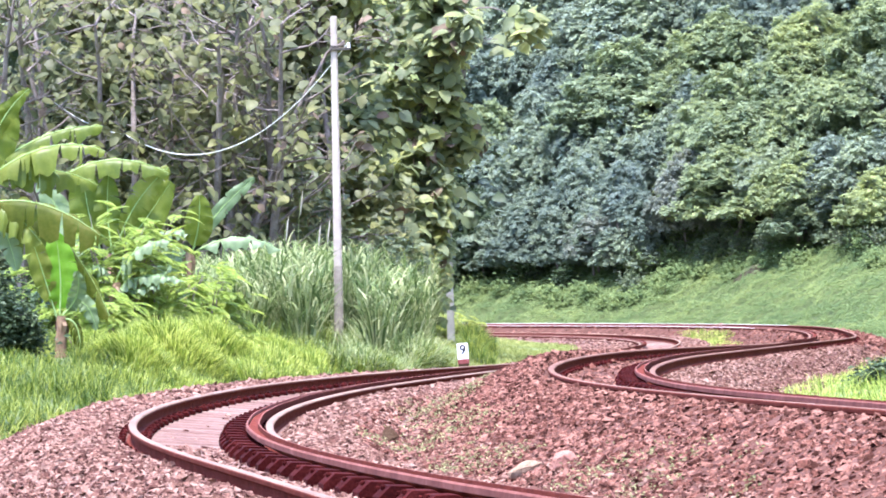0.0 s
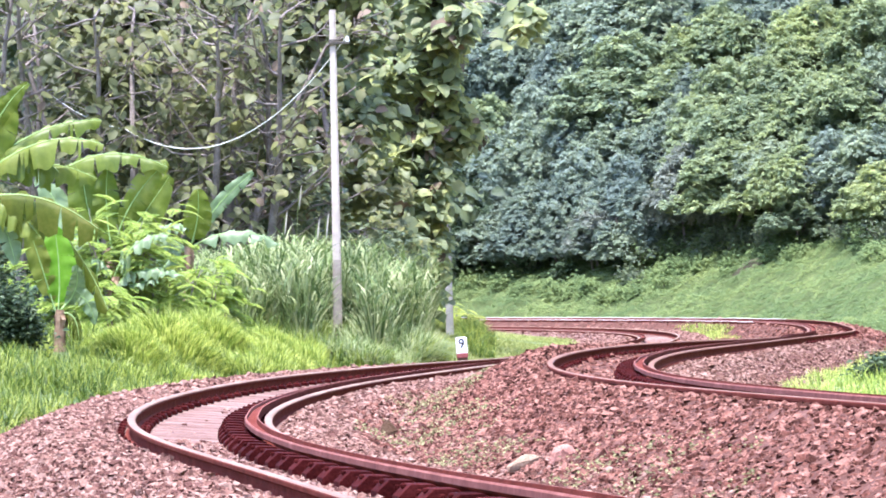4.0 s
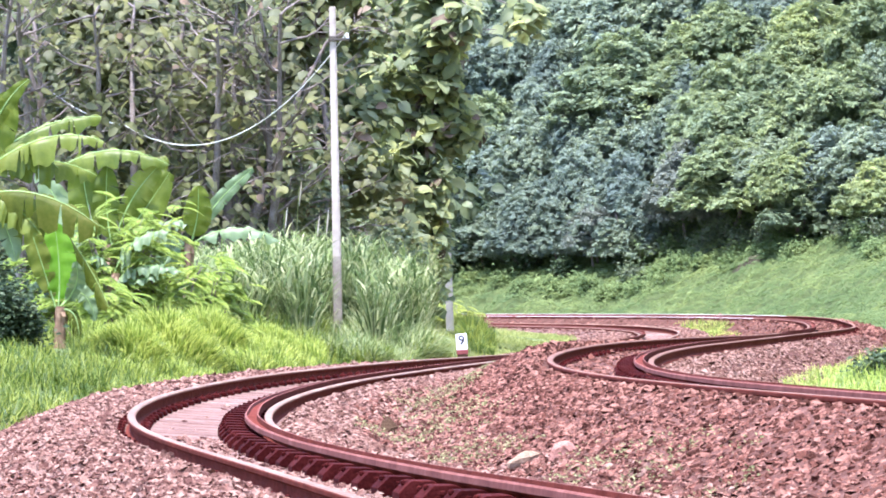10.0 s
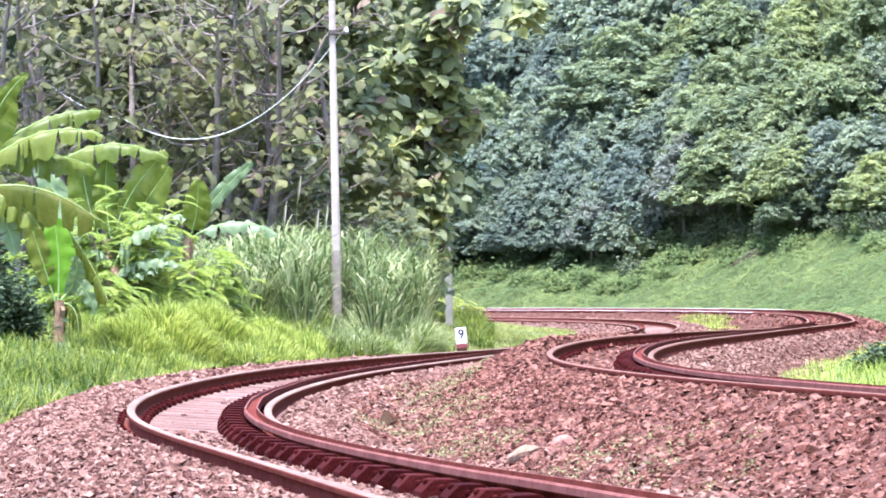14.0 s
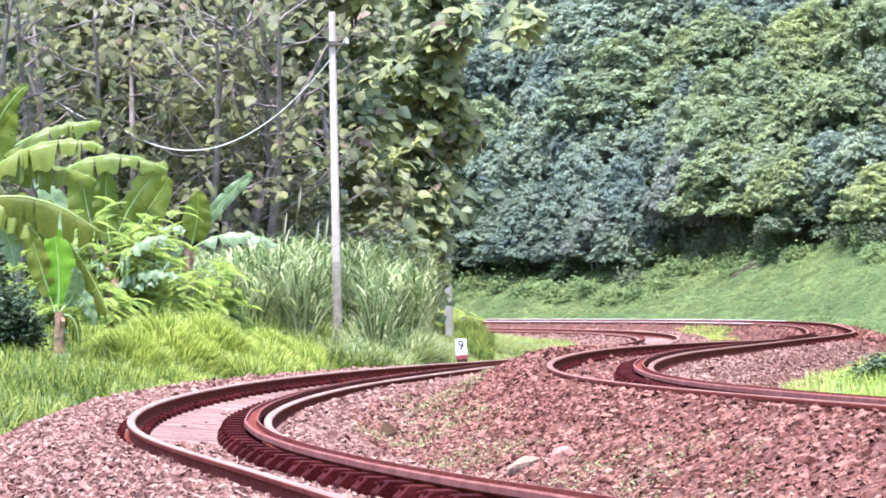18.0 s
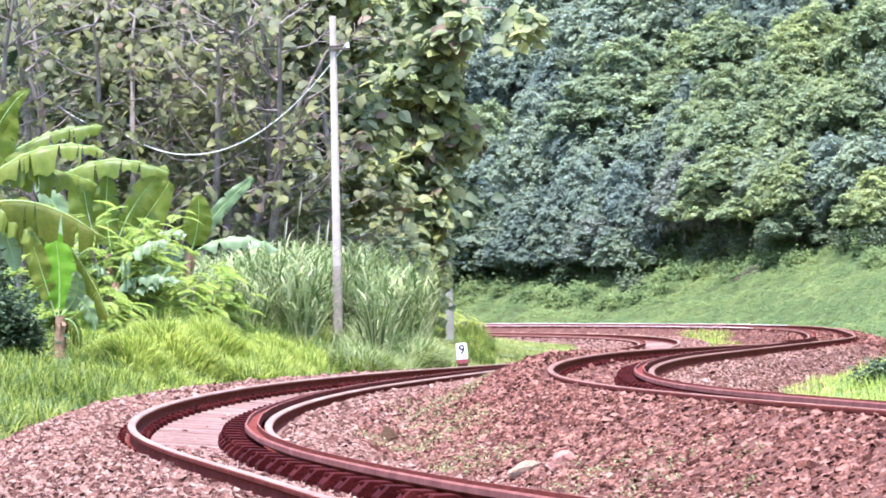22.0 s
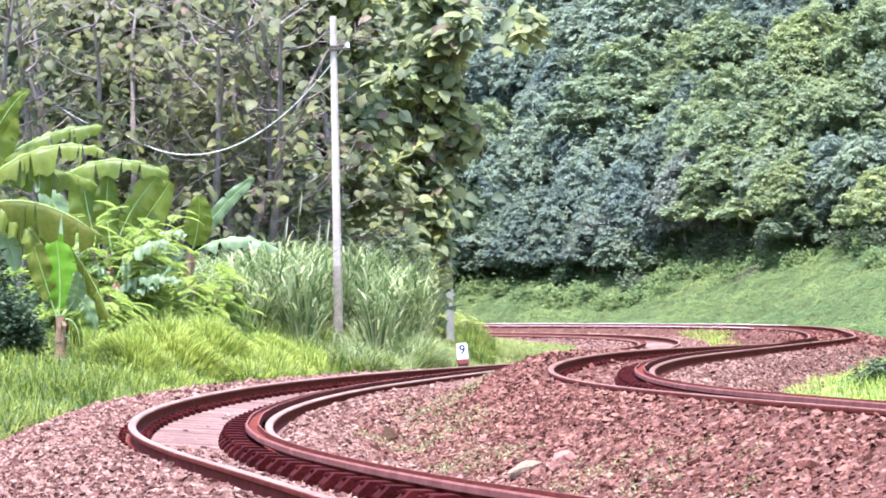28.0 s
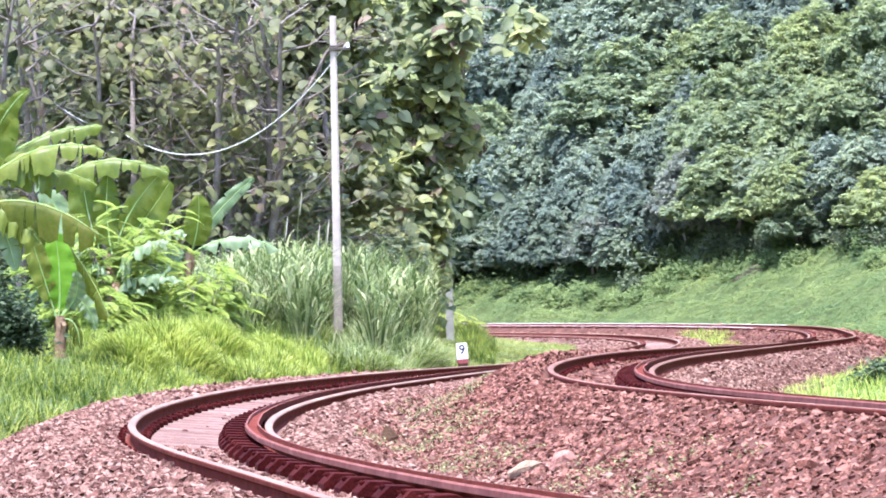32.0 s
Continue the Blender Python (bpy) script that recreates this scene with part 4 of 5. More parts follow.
rnd = random.Random(11)
TEAK = "slender tree with broad green leaves and bare grey branches"
for i, (tx, ty, th, sp, n) in enumerate([
        (-9.4, 108, 9.0, 2.4, 1500), (-7.6, 104, 8.2, 2.2, 1300), (-6.1, 109, 9.0, 2.4, 1400), (-4.9, 105, 8.5, 2.0, 1100),
        (-3.7, 110, 9.0, 2.4, 1500), (-2.4, 108, 8.4, 2.3, 2200), (-8.4, 116, 10, 2.6, 1700), (-5.4, 117, 10, 2.6, 1700), (-3.0, 119, 10, 2.6, 2400), (-1.9, 124, 10, 2.2, 2600)]):
    broad_tree("broad_leaved_tree", tx, ty, th, sp, int(n * 2.1), 40 + i, TEAK, leaf=0.31, mat="teak_pale" if tx > -3.2 else "teak", pruned=tx > -2)
broad_tree("broad_leaved_tree", -1.1, 113, 8.7, 1.2, 4000, 61, TEAK, leaf=0.38, mat="teak_pale", pruned=True, bare=0.1, forks=12, reach=[(0.6, 113, 5.55), (0.1, 112.5, 6.6), (0.5, 113, 5.15), (0.35, 113, 8.5), (0.3, 112, 7.9), (0.05, 113, 6.1), (0.2, 112, 3.5), (0.0, 112, 2.9), (-0.7, 111, 2.4)], sprays=[(2.0, 112, 8.1), (0.75, 112, 8.15)])
broad_tree("broad_leaved_tree", -1.0, 118, 9.0, 1.1, 3400, 62, TEAK, leaf=0.38, mat="teak_pale", pruned=True, bare=0.12, forks=12)
for i, (tx, ty, th) in enumerate([(-8.9, 101, 7.5), (-7.0, 100.5, 7.0), (-6.2, 101.5, 7.8), (-5.3, 100, 7.2), (-4.6, 101, 7.6), (-4.3, 100.3, 7.0), (-3.2, 101.5, 7.4), (-9.5, 99.5, 7.4), (-8.2, 100, 7.7), (-7.6, 101, 7.2), (-6.6, 99.6, 7.5), (-5.8, 101, 7.3), (-5.0, 101.8, 7.8), (-3.8, 100.6, 7.3), (-2.8, 102, 7.8)]):
    broad_tree("bare_branched_tree", tx, ty, th, 2.5, 170, 140 + i, "thin young tree with sparse leaves and bare grey branches", leaf=0.28, forks=13, bare=0.25, dry=0.05)
for i in range(15):
    tx, ty = -12.0 + 10.2 * i / 14, 126 + 6 * rnd.random()
    broad_tree("broad_leaved_tree", tx, ty, 9.5 + 2 * rnd.random(), 2.8, 1500, 80 + i, "dense dark green tree behind the line of slender trees", leaf=0.42, forks=11, bare=0.08, mat="shrub", dry=0.02)


def bush(name, x, y, r, h, n, seed, mat, label, leaf=0.14, fine=False):
    rng = np.random.default_rng(seed)
    rnd = random.Random(seed)
    z = float(land(np.array([x]), np.array([y]))[0])
    ob = thing(name, label, "bush", (x, y, z))
    tips = []
    for i in range(9):
        a = rnd.uniform(0, 2 * math.pi)
        lp, lr = limb((0, 0, -0.05), (math.cos(a) * 0.6, math.sin(a) * 0.6, 1), h * rnd.uniform(0.7, 1.05), 0.022, 0.006, 0.16, rnd, 8)
        lp[:, :2] *= r / max(r, np.abs(lp[:, :2]).max())
        child("stem", mesh_data("stem", *tube(lp, lr, 5), M["bark"], smooth=True), ob)
        tips.append(lp[2:])
    pts = np.concatenate(tips)
    at = pts[rng.integers(0, len(pts), n)] + rng.normal(0, r * 0.26, (n, 3))
    at[:, 2] = np.maximum(at[:, 2], 0.03)
    a = rng.uniform(0, 2 * np.pi, n)
    axis = np.stack([np.cos(a), np.sin(a), rng.uniform(-0.6, 0.4, n)], 1)
    nrm = np.stack([rng.normal(0, 0.4, n), rng.normal(-0.3, 0.4, n), np.ones(n)], 1)
    L = leaf * rng.uniform(0.6, 1.3, n)
    if fine:   # feathered leaves: pairs of leaflets along arching stalks
        m, pairs = n // 32, 16
        axis = unit(axis * [1, 1, 0.4] + [0, 0, 0.15])[:m]
        side = unit(np.cross(axis, [0, 0, 1.0]))
        u = np.repeat(np.linspace(0.1, 1, pairs), 2)[None, :, None]
        sg = np.tile([-1.0, 1.0], pairs)[None, :, None]
        stalk = rng.uniform(0.3, 0.55, m)[:, None, None]
        P = at[:m, None] + axis[:, None] * stalk * u - np.array([0, 0, 1.0]) * stalk * 0.45 * u ** 2
        ax = side[:, None] * sg + axis[:, None] * 0.45 - np.array([0, 0, 0.12])
        N = np.broadcast_to(np.array([0, -0.75, 1.0]), P.shape) + rng.normal(0, 0.25, P.shape)
        L = (stalk * (0.24 * np.sin(np.pi * np.clip(u, 0.12, 0.93)) + 0.06) * np.ones_like(sg)).ravel()
        v, f = small_leaves(P.reshape(-1, 3), np.broadcast_to(ax, P.shape).reshape(-1, 3), N.reshape(-1, 3), L, L * 0.36)
    else:
        v, f = small_leaves(at, axis, nrm, L, L * 0.6)
    child("foliage", mesh_data("foliage", v, f, M[mat]), ob)
    return ob


# undergrowth between the verge and the trees
for i in range(26):
    bx = -10.0 + 8.3 * i / 25 + rnd.uniform(-0.3, 0.3)
    bush("undergrowth_bush", bx, 103.5 + rnd.uniform(0, 4.5), 1.1, rnd.uniform(2.0, 3.4), 1100, 200 + i, "shrub" if i % 3 else "teak", "tangled green undergrowth below the trees", 0.24)
for i, (bx, by, r, h) in enumerate([(-5.15, 77, 0.5, 2.5), (-4.75, 77.5, 0.5, 2.3), (-5.6, 78, 0.6, 1.9), (-4.4, 79, 0.45, 1.6), (-3.9, 82, 0.4, 1.8), (-5.3, 75, 0.5, 0.9), (-6.6, 82, 0.7, 1.5)]):
    bush("feathery_shrub", bx, by, r, h, 6400, 300 + i, "fern", "bright green shrub with fine feathery leaves", 0.14, True)
for i, (bx, by, r, h) in enumerate([(0.45, 139.5, 0.4, 1.0), (-0.3, 139, 0.45, 1.05), (0.05, 140.5, 0.4, 0.9)]):
    bush("feathery_shrub", bx, by, r, h, 4200, 330 + i, "fern_yellow", "yellowish fine-leaved shrub behind the grey pole", 0.12, True)
# Shrubs by the banana plants have the shade below those put into their colour.
bush("dark_shrub", -6.4, 68.5, 0.6, 1.0, 4200, 320, "deep", "dark shrub beside the banana plants, shade put into its colour", 0.11)
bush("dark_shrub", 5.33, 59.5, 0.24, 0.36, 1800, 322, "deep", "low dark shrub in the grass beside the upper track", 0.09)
# Carries the shade on the verge grass in its dark colour.
bush("dark_shrub", -5.95, 65.5, 0.42, 0.7, 3000, 323, "deep", "low dark shrub on the verge, shade put into its colour", 0.1)
bush("dark_shrub", -6.8, 70.5, 0.7, 1.15, 4000, 321, "deep", "dark shrub beside the banana plants, shade put into its colour", 0.11)


# ---- banana plants ----
def banana_leaf(parent, start, over, tip, width, face, mat, torn, seed):
    """A paddle leaf on a midrib that bends from start over a middle place to its tip; face f: broadside on, u: lying flat with hanging flaps."""
    rnd = random.Random(seed)
    n, k = 40, 5
    t = np.linspace(0, 1, n)[:, None]
    A, O, E = (np.array(q) for q in (start, over, tip))
    P = A * (1 - t) ** 2 + O * 2 * t * (1 - t) + E * t * t
    T = unit(np.gradient(P, axis=0))
    ref = np.array([0.25, -1.0, 0.25]) if face == "f" else np.array([0.1, -0.38, 0.93])
    S = unit(np.cross(T, ref))
    N = np.cross(S, T)
    t = t[:, 0]
    w = 1.15 * width / 2 * np.clip(np.sin(np.pi * np.clip((t - 0.1) / 0.93, 0, 1)), 0, 1) ** 0.5 * (1.05 - 0.2 * t)
    hang = 1.15 if mat == "banana_dry" else 0.85 if face == "u" else 0.12
    pieces = []
    for sgn in (-1, 1):
        i = 3
        while i < n - 1:
            j = min(n - 1, i + (rnd.choice((3, 5, 8)) if mat == "banana_dry" else rnd.choice((1, 2, 3, 5)) if rnd.random() < 0.6 * torn + 0.05 else rnd.choice((6, 9, 14))))
            sag = hang * (1.1 + 0.45 * math.sin(0.33 * i + seed + sgn) + rnd.uniform(-0.25, 0.25) if face == 'u' else rnd.uniform(0.7, 1.25))
            cut = rnd.uniform(0.75, 1.1) if mat == "banana_dry" else rnd.uniform(0.78, 1.06) if torn > 0.2 else 1.0
            if face == 'u' and sgn * S[i, 1] > 0:   # the far half shows as a narrow glossy strip over the midrib
                sag, cut = hang * rnd.uniform(0.0, 0.3), 0.34 * cut
            elif face == 'u' and mat != "banana_pale":   # the near half hangs steeply
                sag = hang * (1.35 + 0.4 * math.sin(0.5 * i + seed) + rnd.uniform(-0.3, 0.5))
            cols = []
            for c in range(k):
                q = c / (k - 1)
                ww = w[i:j + 1, None] * q * cut
                ripple = ((0.035 if face == 'u' else 0.016) * np.sin(np.arange(i, j + 1)[:, None] * 0.8 + sgn + seed) + 0.002 * (-1.0) ** np.arange(i, j + 1)[:, None]) * q
                Q = P[i:j + 1].mean(0) + (P[i:j + 1] - P[i:j + 1].mean(0)) * (1 - 0.4 * torn * q * q)
                cols.append(Q + S[i:j + 1] * sgn * ww * (1 - (0.65 if mat == "banana_dry" else 0.35) * min(1, sag) * q) + N[i:j + 1] * (0.30 * ww * (1 - q) + ripple) - np.array([0, 0, 1.0]) * sag * ww * q ** 1.6)
            F = sheet(j - i + 1, k)
            pieces.append((np.stack(cols, 1).reshape(-1, 3), F if sgn < 0 else F[:, ::-1]))
            i = j
    v, f = joined(pieces)
    leaf = child("leaf", mesh_data("leaf", v, f, M[mat], smooth=True), parent, {"banana_dry": "dry brownish torn leaf", "banana_pale": "pale matt green leaf", "banana_young": "vivid yellow-green young leaf"}.get(mat, ""))
    tv, tf = tube(P + N * 0.004, np.linspace(0.015, 0.003, n), 6)
    child("midrib", mesh_data("midrib", tv, tf, M["midrib"], smooth=True), leaf)
    return leaf


def banana_plant(x, y, crown, label, leaves, seed):
    z = float(land(np.array([x]), np.array([y]))[0])
    ob = thing("banana_plant", label, "banana plant", (x, y, z))
    t = np.linspace(0, 1, 9)[:, None]
    P = np.array([0, 0, -0.05]) * (1 - t) + (np.array(crown) - (x, y, z)) * t
    v, f = tube(P, np.linspace(0.1, 0.065, 9) + 0.008 * np.sin(np.arange(9) * 2.0), 10)
    child("pseudostem", mesh_data("pseudostem", v, f, M["stem"], smooth=True), ob, "brown ragged stem")
    rnd = random.Random(seed)
    top = P[-1]
    rags = []
    for i in range(9):   # torn brown sheaths hang round the stem's top
        q = rnd.uniform(0, 2 * math.pi)
        d = np.array([math.cos(q), math.sin(q), 0])
        s = np.array([-d[1], d[0], 0]) * rnd.uniform(0.02, 0.05)
        z0, drop, out = rnd.uniform(-0.35, 0.0), rnd.uniform(0.15, 0.4), rnd.uniform(0.09, 0.17)
        rows = [top + d * 0.08 + [0, 0, z0], top + d * out + [0, 0, z0 - drop * 0.4], top + d * out * 0.9 + [0, 0, z0 - drop]]
        rags.append((np.array([w for r_, k in zip(rows, (1.0, 0.9, 0.3)) for w in (r_ - s * k, r_ + s * k)]), np.array([(0, 1, 3, 2), (2, 3, 5, 4)])))
    child("sheath", mesh_data("sheath", *joined(rags), M["stem"]), ob, "torn dry brown leaf sheaths")
    for i, (a, o, e, wd, face, mat, torn) in enumerate(leaves):
        a, o, e = (np.array(q) - (x, y, z) for q in (a, o, e))
        banana_leaf(ob, a, o, e, wd, face, mat, torn, seed * 20 + i)
    return ob


B, D, P, Y = "banana", "banana_dry", "banana_pale", "banana_young"
banana_plant(-5.58, 70.00, (-5.57, 70.00, 1.43), "small banana plant with a bright upright leaf and brown stem", [
    ((-5.60, 70.00, 1.41), (-5.54, 70.00, 2.00), (-5.65, 70.00, 2.64), 0.51, "f", Y, 0.1),
    ((-5.64, 70.00, 1.41), (-5.83, 69.91, 2.09), (-6.04, 69.82, 2.74), 0.33, "f", B, 0.2),
    ((-5.64, 70.00, 1.43), (-5.89, 70.09, 2.17), (-6.13, 70.18, 1.43), 0.33, "u", P, 0.6),
    ((-5.54, 70.00, 1.38), (-5.31, 69.95, 1.42), (-5.29, 69.90, 1.00), 0.33, "f", D, 0.6),
    ((-5.56, 70.00, 1.43), (-5.23, 70.05, 1.92), (-5.06, 70.10, 1.22), 0.30, "f", P, 0.6),
    ((-5.54, 70.00, 1.44), (-5.22, 69.88, 1.75), (-5.33, 69.75, 2.08), 0.25, "f", P, 0.3),
], 1)
banana_plant(-6.59, 67.50, (-6.58, 67.50, 3.22), "tall banana plant with broad glossy arching leaves", [
    ((-6.58, 67.50, 3.22), (-6.22, 67.50, 3.90), (-6.07, 67.50, 4.45), 0.52, "f", B, 0.1),
    ((-6.50, 67.50, 3.50), (-6.17, 67.41, 4.37), (-5.78, 67.32, 4.62), 0.25, "f", B, 0.3),
    ((-6.58, 67.50, 3.30), (-5.67, 67.59, 4.17), (-4.78, 67.68, 4.10), 0.32, "u", B, 0.5),
    ((-6.58, 67.50, 3.22), (-5.58, 67.45, 4.09), (-4.73, 67.40, 3.74), 0.35, "u", B, 0.7),
    ((-6.58, 67.50, 3.18), (-5.90, 67.55, 3.90), (-5.39, 67.60, 3.38), 0.40, "u", B, 0.5),
    ((-6.58, 67.50, 2.80), (-5.83, 72.5, 3.33), (-4.97, 71.5, 1.42), 0.62, "u", D, 0.6),
    ((-6.58, 67.50, 2.99), (-5.91, 67.62, 3.14), (-5.53, 67.75, 2.82), 0.37, "u", B, 0.7),
    ((-6.58, 67.40, 2.95), (-5.70, 67.20, 3.28), (-4.78, 67.00, 2.55), 0.54, "u", D, 0.7),
    ((-6.50, 67.60, 3.30), (-5.60, 67.80, 3.70), (-4.88, 68.00, 3.28), 0.42, "u", B, 0.6),
    ((-6.50, 67.40, 3.00), (-6.10, 67.30, 3.10), (-5.62, 67.20, 2.45), 0.40, "u", B, 0.7),
    ((-6.54, 67.50, 3.10), (-6.14, 67.47, 2.86), (-5.99, 67.45, 2.07), 0.37, "f", P, 0.5),
], 2)
banana_plant(-5.48, 79.00, (-5.48, 79.00, 2.43), "banana plant with broad upright bright green leaves", [
    ((-5.61, 79.00, 2.43), (-5.89, 79.00, 3.09), (-5.92, 79.00, 3.92), 0.59, "f", B, 0.2),
    ((-6.40, 79.00, 3.60), (-5.50, 78.91, 4.29), (-4.48, 78.82, 3.74), 0.41, "u", B, 0.5),
    ((-5.38, 79.00, 2.39), (-5.01, 79.09, 2.80), (-4.48, 79.18, 3.62), 0.56, "f", B, 0.1),
    ((-5.33, 79.00, 2.66), (-5.09, 78.95, 3.36), (-4.50, 78.90, 3.85), 0.43, "f", B, 0.3),
    ((-5.57, 79.00, 2.41), (-6.22, 79.05, 2.81), (-6.62, 79.10, 3.70), 0.54, "f", P, 0.4),
    ((-5.61, 79.00, 2.39), (-6.07, 78.88, 2.81), (-6.39, 78.75, 2.25), 0.43, "u", P, 0.5),
    ((-5.43, 79.00, 2.43), (-5.06, 79.12, 2.71), (-4.98, 79.25, 1.97), 0.46, "f", B, 0.4),
    ((-5.43, 79.00, 2.41), (-5.56, 78.97, 3.08), (-5.49, 78.95, 3.73), 0.45, "f", B, 0.2),
], 3)
banana_plant(-4.45, 84.00, (-4.44, 84.00, 2.53), "smaller banana plant with pale spreading leaves", [
    ((-4.39, 84.00, 2.53), (-3.99, 84.00, 3.27), (-3.29, 84.00, 3.80), 0.30, "f", P, 0.3),
    ((-4.39, 84.00, 2.53), (-4.22, 83.91, 2.97), (-4.25, 83.82, 3.51), 0.49, "f", B, 0.2),
    ((-4.49, 84.00, 2.48), (-5.08, 84.09, 2.93), (-5.67, 84.18, 2.47), 0.42, "u", P, 0.6),
    ((-4.39, 84.00, 2.48), (-3.59, 83.95, 3.02), (-2.82, 83.90, 2.52), 0.38, "u", P, 0.7),
    ((-4.49, 84.00, 2.43), (-4.89, 84.05, 2.39), (-4.79, 84.10, 1.74), 0.43, "f", P, 0.5),
    ((-4.34, 84.00, 2.78), (-4.67, 83.88, 3.02), (-5.14, 83.75, 2.73), 0.36, "u", P, 0.6),
    ((-4.39, 84.00, 2.48), (-4.79, 84.12, 2.58), (-5.30, 84.25, 1.99), 0.34, "u", P, 0.6),
], 4)
banana_plant(-5.22, 76.80, (-5.22, 76.80, 1.95), "low banana shoot with pale spreading leaves among shrubs", [
    ((-5.24, 76.80, 1.95), (-4.95, 76.70, 2.67), (-4.36, 76.60, 2.60), 0.31, "u", P, 0.6),
    ((-5.28, 76.80, 1.91), (-5.45, 76.70, 2.36), (-5.63, 76.60, 2.14), 0.27, "u", P, 0.6),
    ((-5.15, 76.80, 1.86), (-4.73, 76.70, 2.22), (-4.10, 76.60, 1.94), 0.27, "u", P, 0.6),
    ((-5.28, 76.80, 1.77), (-4.91, 76.70, 1.95), (-5.13, 76.60, 2.36), 0.31, "u", P, 0.6),
    ((-5.21, 76.80, 1.82), (-4.55, 76.70, 1.77), (-4.36, 76.60, 2.22), 0.25, "u", P, 0.6),
], 5)


# ---- wooded hillside ----
def forest_crown(seed, r, h, tufts, each, leaf=0.2):
    """Domes of leaf rosettes stacked round a crown, closed above and open below, so that each one shades what hangs under it."""
    rng = np.random.default_rng(seed)
    domes = [(0, 0, 0.80, 0.52)]
    for n, rad, z, pr in ((5, 0.54, 0.62, 0.43), (6, 0.82, 0.42, 0.38), (7, 0.86, 0.25, 0.29)):
        turn = rng.uniform(0, 6.28)
        for i in range(n):
            a = turn + 6.28 * (i + rng.uniform(-0.28, 0.28)) / n
            q = rad * rng.uniform(0.75, 1.12)
            domes.append((math.cos(a) * q, math.sin(a) * q, z + rng.uniform(-0.07, 0.07), pr * rng.uniform(0.75, 1.25)))
    at, nr = [], []
    for i, (cx, cy, cz, pr) in enumerate(domes):
        m = int(tufts * (pr / 0.36) ** 2)
        d = unit(rng.normal(size=(m * 2, 3)))
        d = d[d[:, 2] > -0.08 + rng.uniform(-0.2, 0.2, len(d))][:m]
        lump = 1 + 0.20 * np.sin(4.3 * d[:, 0] + i) * np.sin(4.9 * d[:, 1] + 2 * i) + 0.12 * np.sin(9 * d[:, 0] + 7 * d[:, 2] + i)
        lump = lump * np.where(rng.random(len(d)) < 0.12, rng.uniform(1.05, 1.3, len(d)), rng.uniform(0.9, 1.04, len(d)))
        p = np.array([cx * r, cy * r, cz * h]) + d * [0.92, 0.92, 1.1] * (pr * r * lump)[:, None]
        at.append(p)
        nr.append(unit(d * 0.75 + [0, 0, 0.8] + rng.normal(0, 0.2, d.shape)))
    at, nr = np.concatenate(at), np.concatenate(nr)
    u = unit(np.cross(nr, [0.31, 0.83, 0.2]))
    w = np.cross(nr, u)
    m = len(at)
    turn = rng.uniform(0, 6.28, (m, 1)) + 6.28 * (np.arange(each)[None] + rng.uniform(-0.2, 0.2, (m, each))) / each
    flat = (np.cos(turn)[..., None] * u[:, None] + np.sin(turn)[..., None] * w[:, None])
    rise = rng.uniform(-0.25, 0.75, (m, each, 1))
    axis = unit(flat + nr[:, None] * rise)
    N = unit(nr[:, None] - flat * rise * 0.6 + rng.normal(0, 0.2, flat.shape))
    L = (leaf * rng.uniform(0.65, 1.35, (m, 1)) * rng.uniform(0.8, 1.2, (m, each))).ravel()
    return small_leaves(np.repeat(at, each, 0) + rng.normal(0, 0.03, (m * each, 3)), axis.reshape(-1, 3), N.reshape(-1, 3), L, L * 0.5)


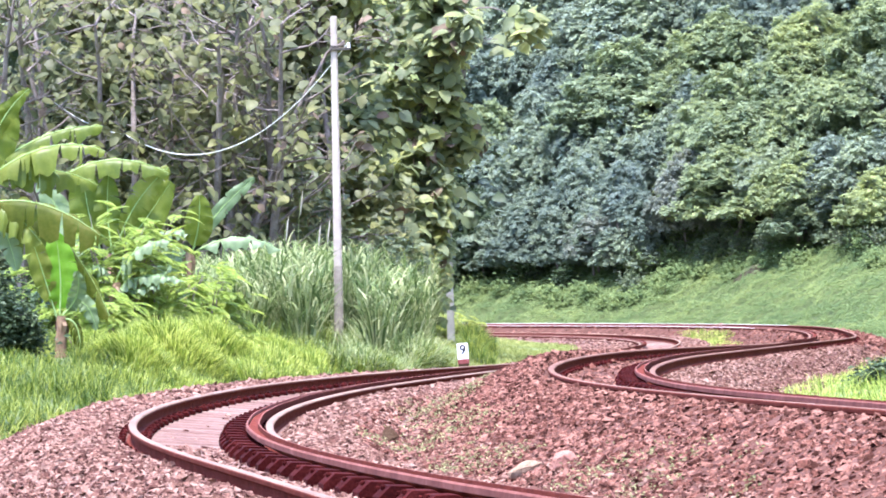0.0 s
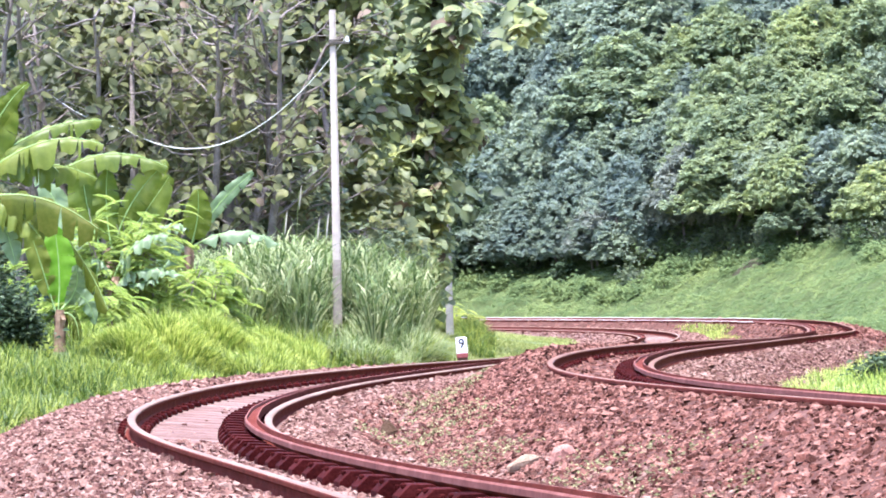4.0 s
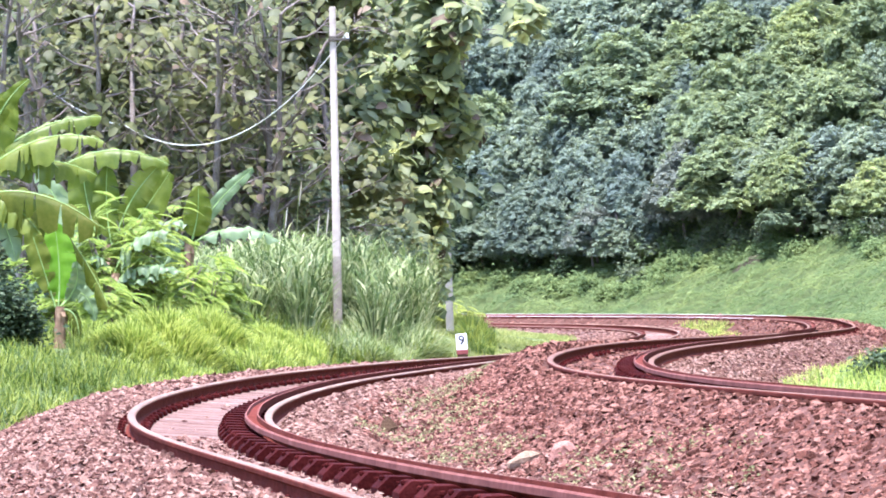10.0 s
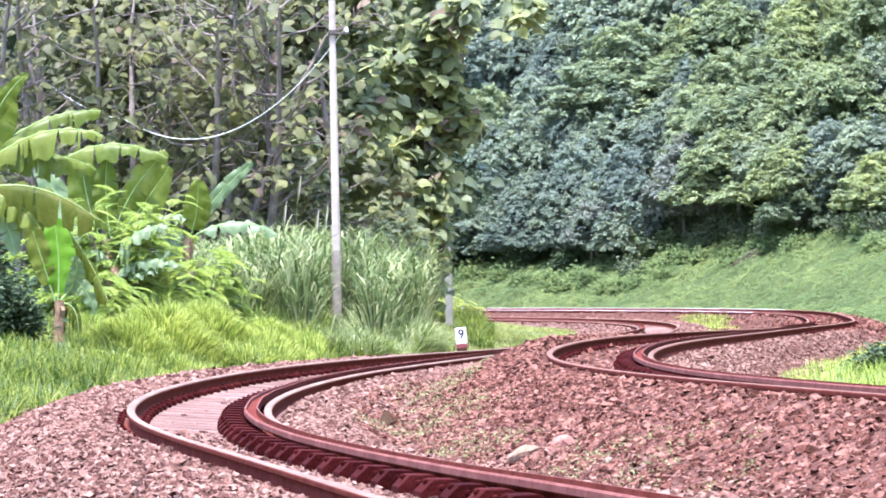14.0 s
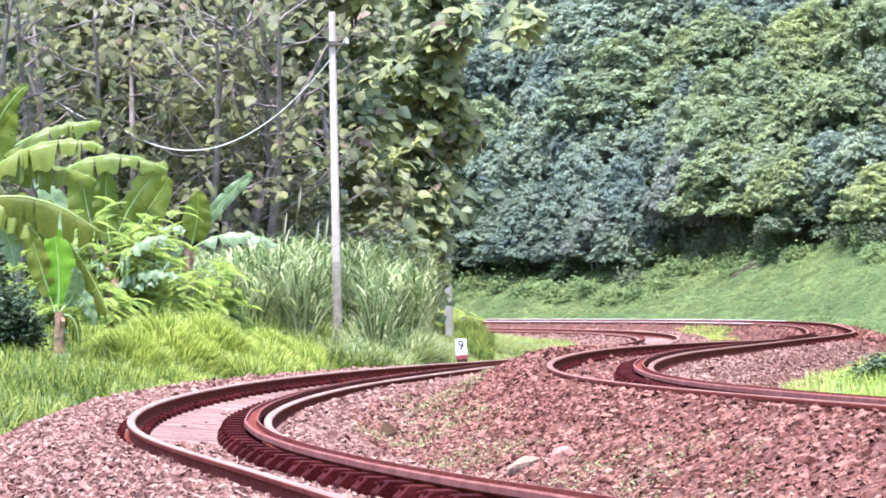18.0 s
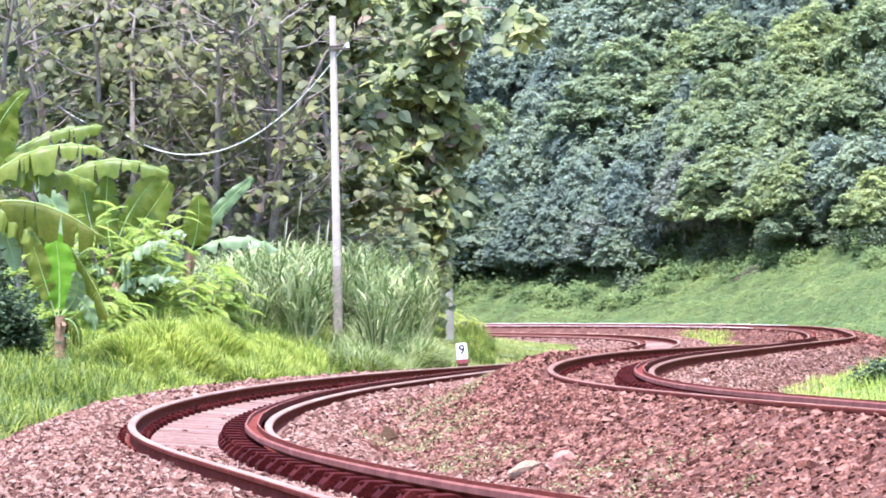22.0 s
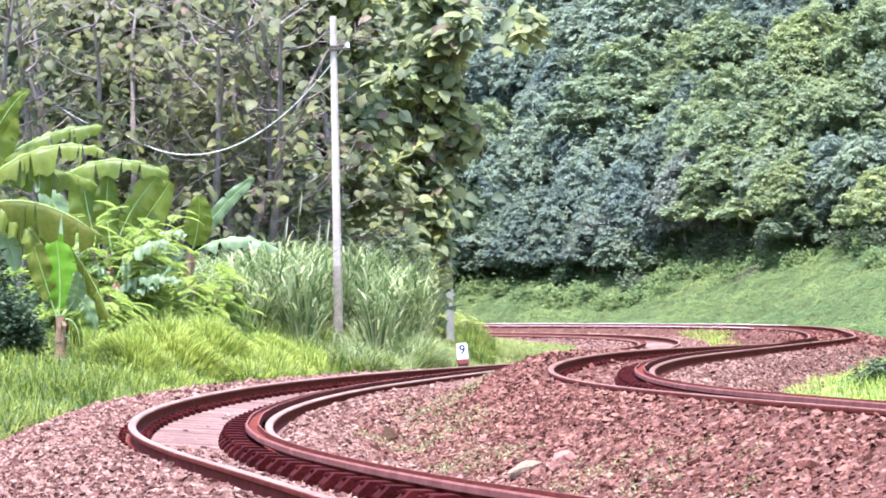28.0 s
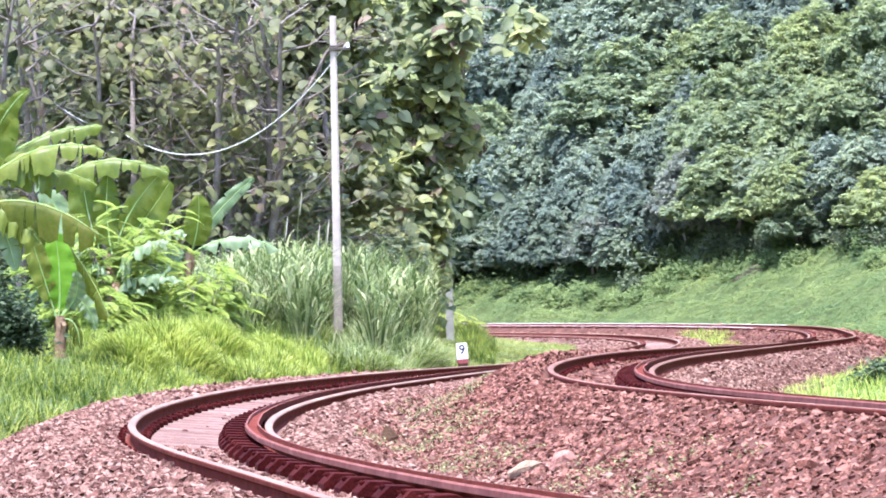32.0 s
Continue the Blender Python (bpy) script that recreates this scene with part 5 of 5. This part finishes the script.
# trees by leaf tone, which carries sun and shade: x, y, crown radius, height
WOODS = {
    "forest": ("leafy green tree in the dense wooded hillside", [
        [(3.8, 217, 1.91, 4.5), (1.7, 218, 1.59, 4.3), (5.6, 215, 1.57, 4.2), (7.7, 212.5, 2.38, 4.8), (10.1, 212, 1.87, 4.4), (15, 206.5, 1.6, 4.1), (5.8, 217.5, 2.3, 4.8), (13.6, 210.5, 2.23, 4.7), (18.4, 205.5, 1.93, 4.4), (2.6, 220, 2.33, 4.9)],
        [(5.0, 211.5, 1.29, 4.0), (6.9, 211, 1.29, 4.0), (10.6, 204.5, 1.32, 3.9), (13.6, 202.5, 1.31, 3.8), (4.1, 209, 1.62, 4.2), (6.1, 207, 1.51, 4.1), (7.9, 204.5, 1.73, 4.2), (9.5, 203, 1.31, 3.9)],
        [(2.6, 207, 1.51, 4.1), (6.0, 203, 1.48, 4.0), (7.5, 200, 1.46, 3.9), (13.4, 194, 1.42, 3.8), (15.5, 191.5, 1.49, 3.8), (16.7, 189.5, 1.47, 3.8)]]),
    "forest_bright": ("creeper-draped hillside tree, sunlight put into its yellow-green leaf colour", [
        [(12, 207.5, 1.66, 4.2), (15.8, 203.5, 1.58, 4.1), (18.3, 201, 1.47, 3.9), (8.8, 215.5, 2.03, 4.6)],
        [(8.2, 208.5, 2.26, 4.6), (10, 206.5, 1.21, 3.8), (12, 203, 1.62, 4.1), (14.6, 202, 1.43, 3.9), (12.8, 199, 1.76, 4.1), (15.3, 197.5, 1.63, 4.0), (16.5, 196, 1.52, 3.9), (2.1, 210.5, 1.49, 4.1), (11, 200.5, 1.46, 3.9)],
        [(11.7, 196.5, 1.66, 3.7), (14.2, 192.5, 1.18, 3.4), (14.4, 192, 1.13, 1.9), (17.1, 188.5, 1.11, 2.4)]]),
    "forest_dark": ("tree in the wooded hillside, leaf colour darkened for shade", [
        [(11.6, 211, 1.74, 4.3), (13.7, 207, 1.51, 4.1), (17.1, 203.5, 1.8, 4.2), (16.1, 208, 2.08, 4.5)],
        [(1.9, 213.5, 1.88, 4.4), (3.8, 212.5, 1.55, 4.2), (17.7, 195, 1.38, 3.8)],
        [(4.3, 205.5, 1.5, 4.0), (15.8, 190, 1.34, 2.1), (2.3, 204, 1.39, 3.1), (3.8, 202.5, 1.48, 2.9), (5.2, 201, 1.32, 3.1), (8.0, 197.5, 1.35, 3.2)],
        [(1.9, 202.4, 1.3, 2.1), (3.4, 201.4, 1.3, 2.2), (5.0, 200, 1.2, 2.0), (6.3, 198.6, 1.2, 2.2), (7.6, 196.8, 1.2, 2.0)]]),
    # Hollows under the canopy: their shade is put into the leaf colour.
    "deep": ("tree at the foot of the wood, shade put into its colour", [[(1.2, 209, 1.35, 3.6), (0.5, 207.5, 1.3, 3.4), (1.2, 205, 1.3, 3.2), (0.3, 203.6, 1.3, 2.3)]]),
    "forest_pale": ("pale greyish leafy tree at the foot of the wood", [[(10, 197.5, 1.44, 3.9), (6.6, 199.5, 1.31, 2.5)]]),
}
rnd = random.Random(77)


def wood_edge(x):
    """How far from the upper track the wood begins."""
    return np.interp(x, (0, 7.8, 10.8, 17), (9.2, 8.7, 10.9, 11.5))


fill = []
while len(fill) < 34:   # lower trees between the others; unseen left ones added to shade the bank
    fx, fy = rnd.uniform(-16, 22), rnd.uniform(188, 240)
    if all((fx - a) ** 2 + (fy - b) ** 2 > 2.0 ** 2 for a, b, _, _ in fill) and wood_edge(fx) + 1.6 < line_b.near([fx], [fy])[0][0] < 36:
        fill.append((fx, fy, rnd.uniform(1.3, 1.8), rnd.uniform(1.2, 1.8)))
WOODS["forest_dark"][1].append(fill)
seed = 800
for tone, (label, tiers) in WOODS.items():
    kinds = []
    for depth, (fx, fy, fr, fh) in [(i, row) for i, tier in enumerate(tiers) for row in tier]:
        if tone == "forest_bright":   # trees with sunlight put into their colour stand out from the slope
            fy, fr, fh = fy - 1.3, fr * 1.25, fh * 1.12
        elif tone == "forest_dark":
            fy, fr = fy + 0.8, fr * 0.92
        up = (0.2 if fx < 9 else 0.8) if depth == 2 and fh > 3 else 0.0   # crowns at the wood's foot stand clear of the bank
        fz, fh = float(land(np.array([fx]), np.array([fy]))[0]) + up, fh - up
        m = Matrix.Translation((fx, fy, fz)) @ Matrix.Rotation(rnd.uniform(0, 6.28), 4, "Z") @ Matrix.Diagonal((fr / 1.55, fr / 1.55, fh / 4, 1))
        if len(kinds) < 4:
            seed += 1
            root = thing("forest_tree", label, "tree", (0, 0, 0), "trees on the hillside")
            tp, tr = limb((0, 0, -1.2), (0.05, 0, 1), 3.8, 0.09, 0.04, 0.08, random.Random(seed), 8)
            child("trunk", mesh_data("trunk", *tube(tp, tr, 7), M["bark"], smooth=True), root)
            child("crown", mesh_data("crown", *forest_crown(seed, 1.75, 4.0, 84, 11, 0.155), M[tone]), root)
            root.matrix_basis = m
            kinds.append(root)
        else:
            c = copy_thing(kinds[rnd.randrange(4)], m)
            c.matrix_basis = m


# low shrubs along the edge of the wood
for i in range(84):
    fx = rnd.uniform(-0.5, 17.5)
    fy = 205 - 0.9 * fx
    want = float(wood_edge(fx)) + rnd.uniform(-2.2, 1.4)
    for _ in range(6):   # walks to its distance from the track
        fy += float(want - line_b.near([fx], [fy])[0][0])
    low = want < wood_edge(fx) - 0.8
    # For x below 7.5 the shade under the trees is put into their colour.
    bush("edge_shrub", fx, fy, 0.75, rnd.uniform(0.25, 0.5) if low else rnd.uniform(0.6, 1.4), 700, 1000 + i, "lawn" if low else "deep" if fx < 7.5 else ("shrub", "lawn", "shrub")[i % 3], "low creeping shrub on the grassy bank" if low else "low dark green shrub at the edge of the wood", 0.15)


# marks by the far rails
bush("red_weed", 9.70, 170.8, 0.22, 0.24, 160, 951, "red_leaf", "low weed with reddish leaves beside the far rail", 0.12)
bush("red_weed", 8.9, 187.0, 0.2, 0.22, 160, 952, "red_leaf", "low weed with reddish leaves beside the far rail", 0.1)
z = float(land(np.array([8.54]), np.array([187.5]))[0])
stake = thing("marker_stake", "small white wooden stake standing beyond the far rail", "stake", (8.54, 187.5, z))
bm = chamfered(0.07, 0.07, 0.26, 0.01)
bmesh.ops.translate(bm, verts=bm.verts, vec=(0, 0, 0.1))
part("post", bm, M["white"], stake)
bm = chamfered(0.11, 0.08, 0.06, 0.01)
bmesh.ops.translate(bm, verts=bm.verts, vec=(0, 0, 0.255))
part("cap", bm, M["rock_brown"], stake, "brown cap")


def motions():
    """Nothing in the place moves; only the camera sways."""


motions()
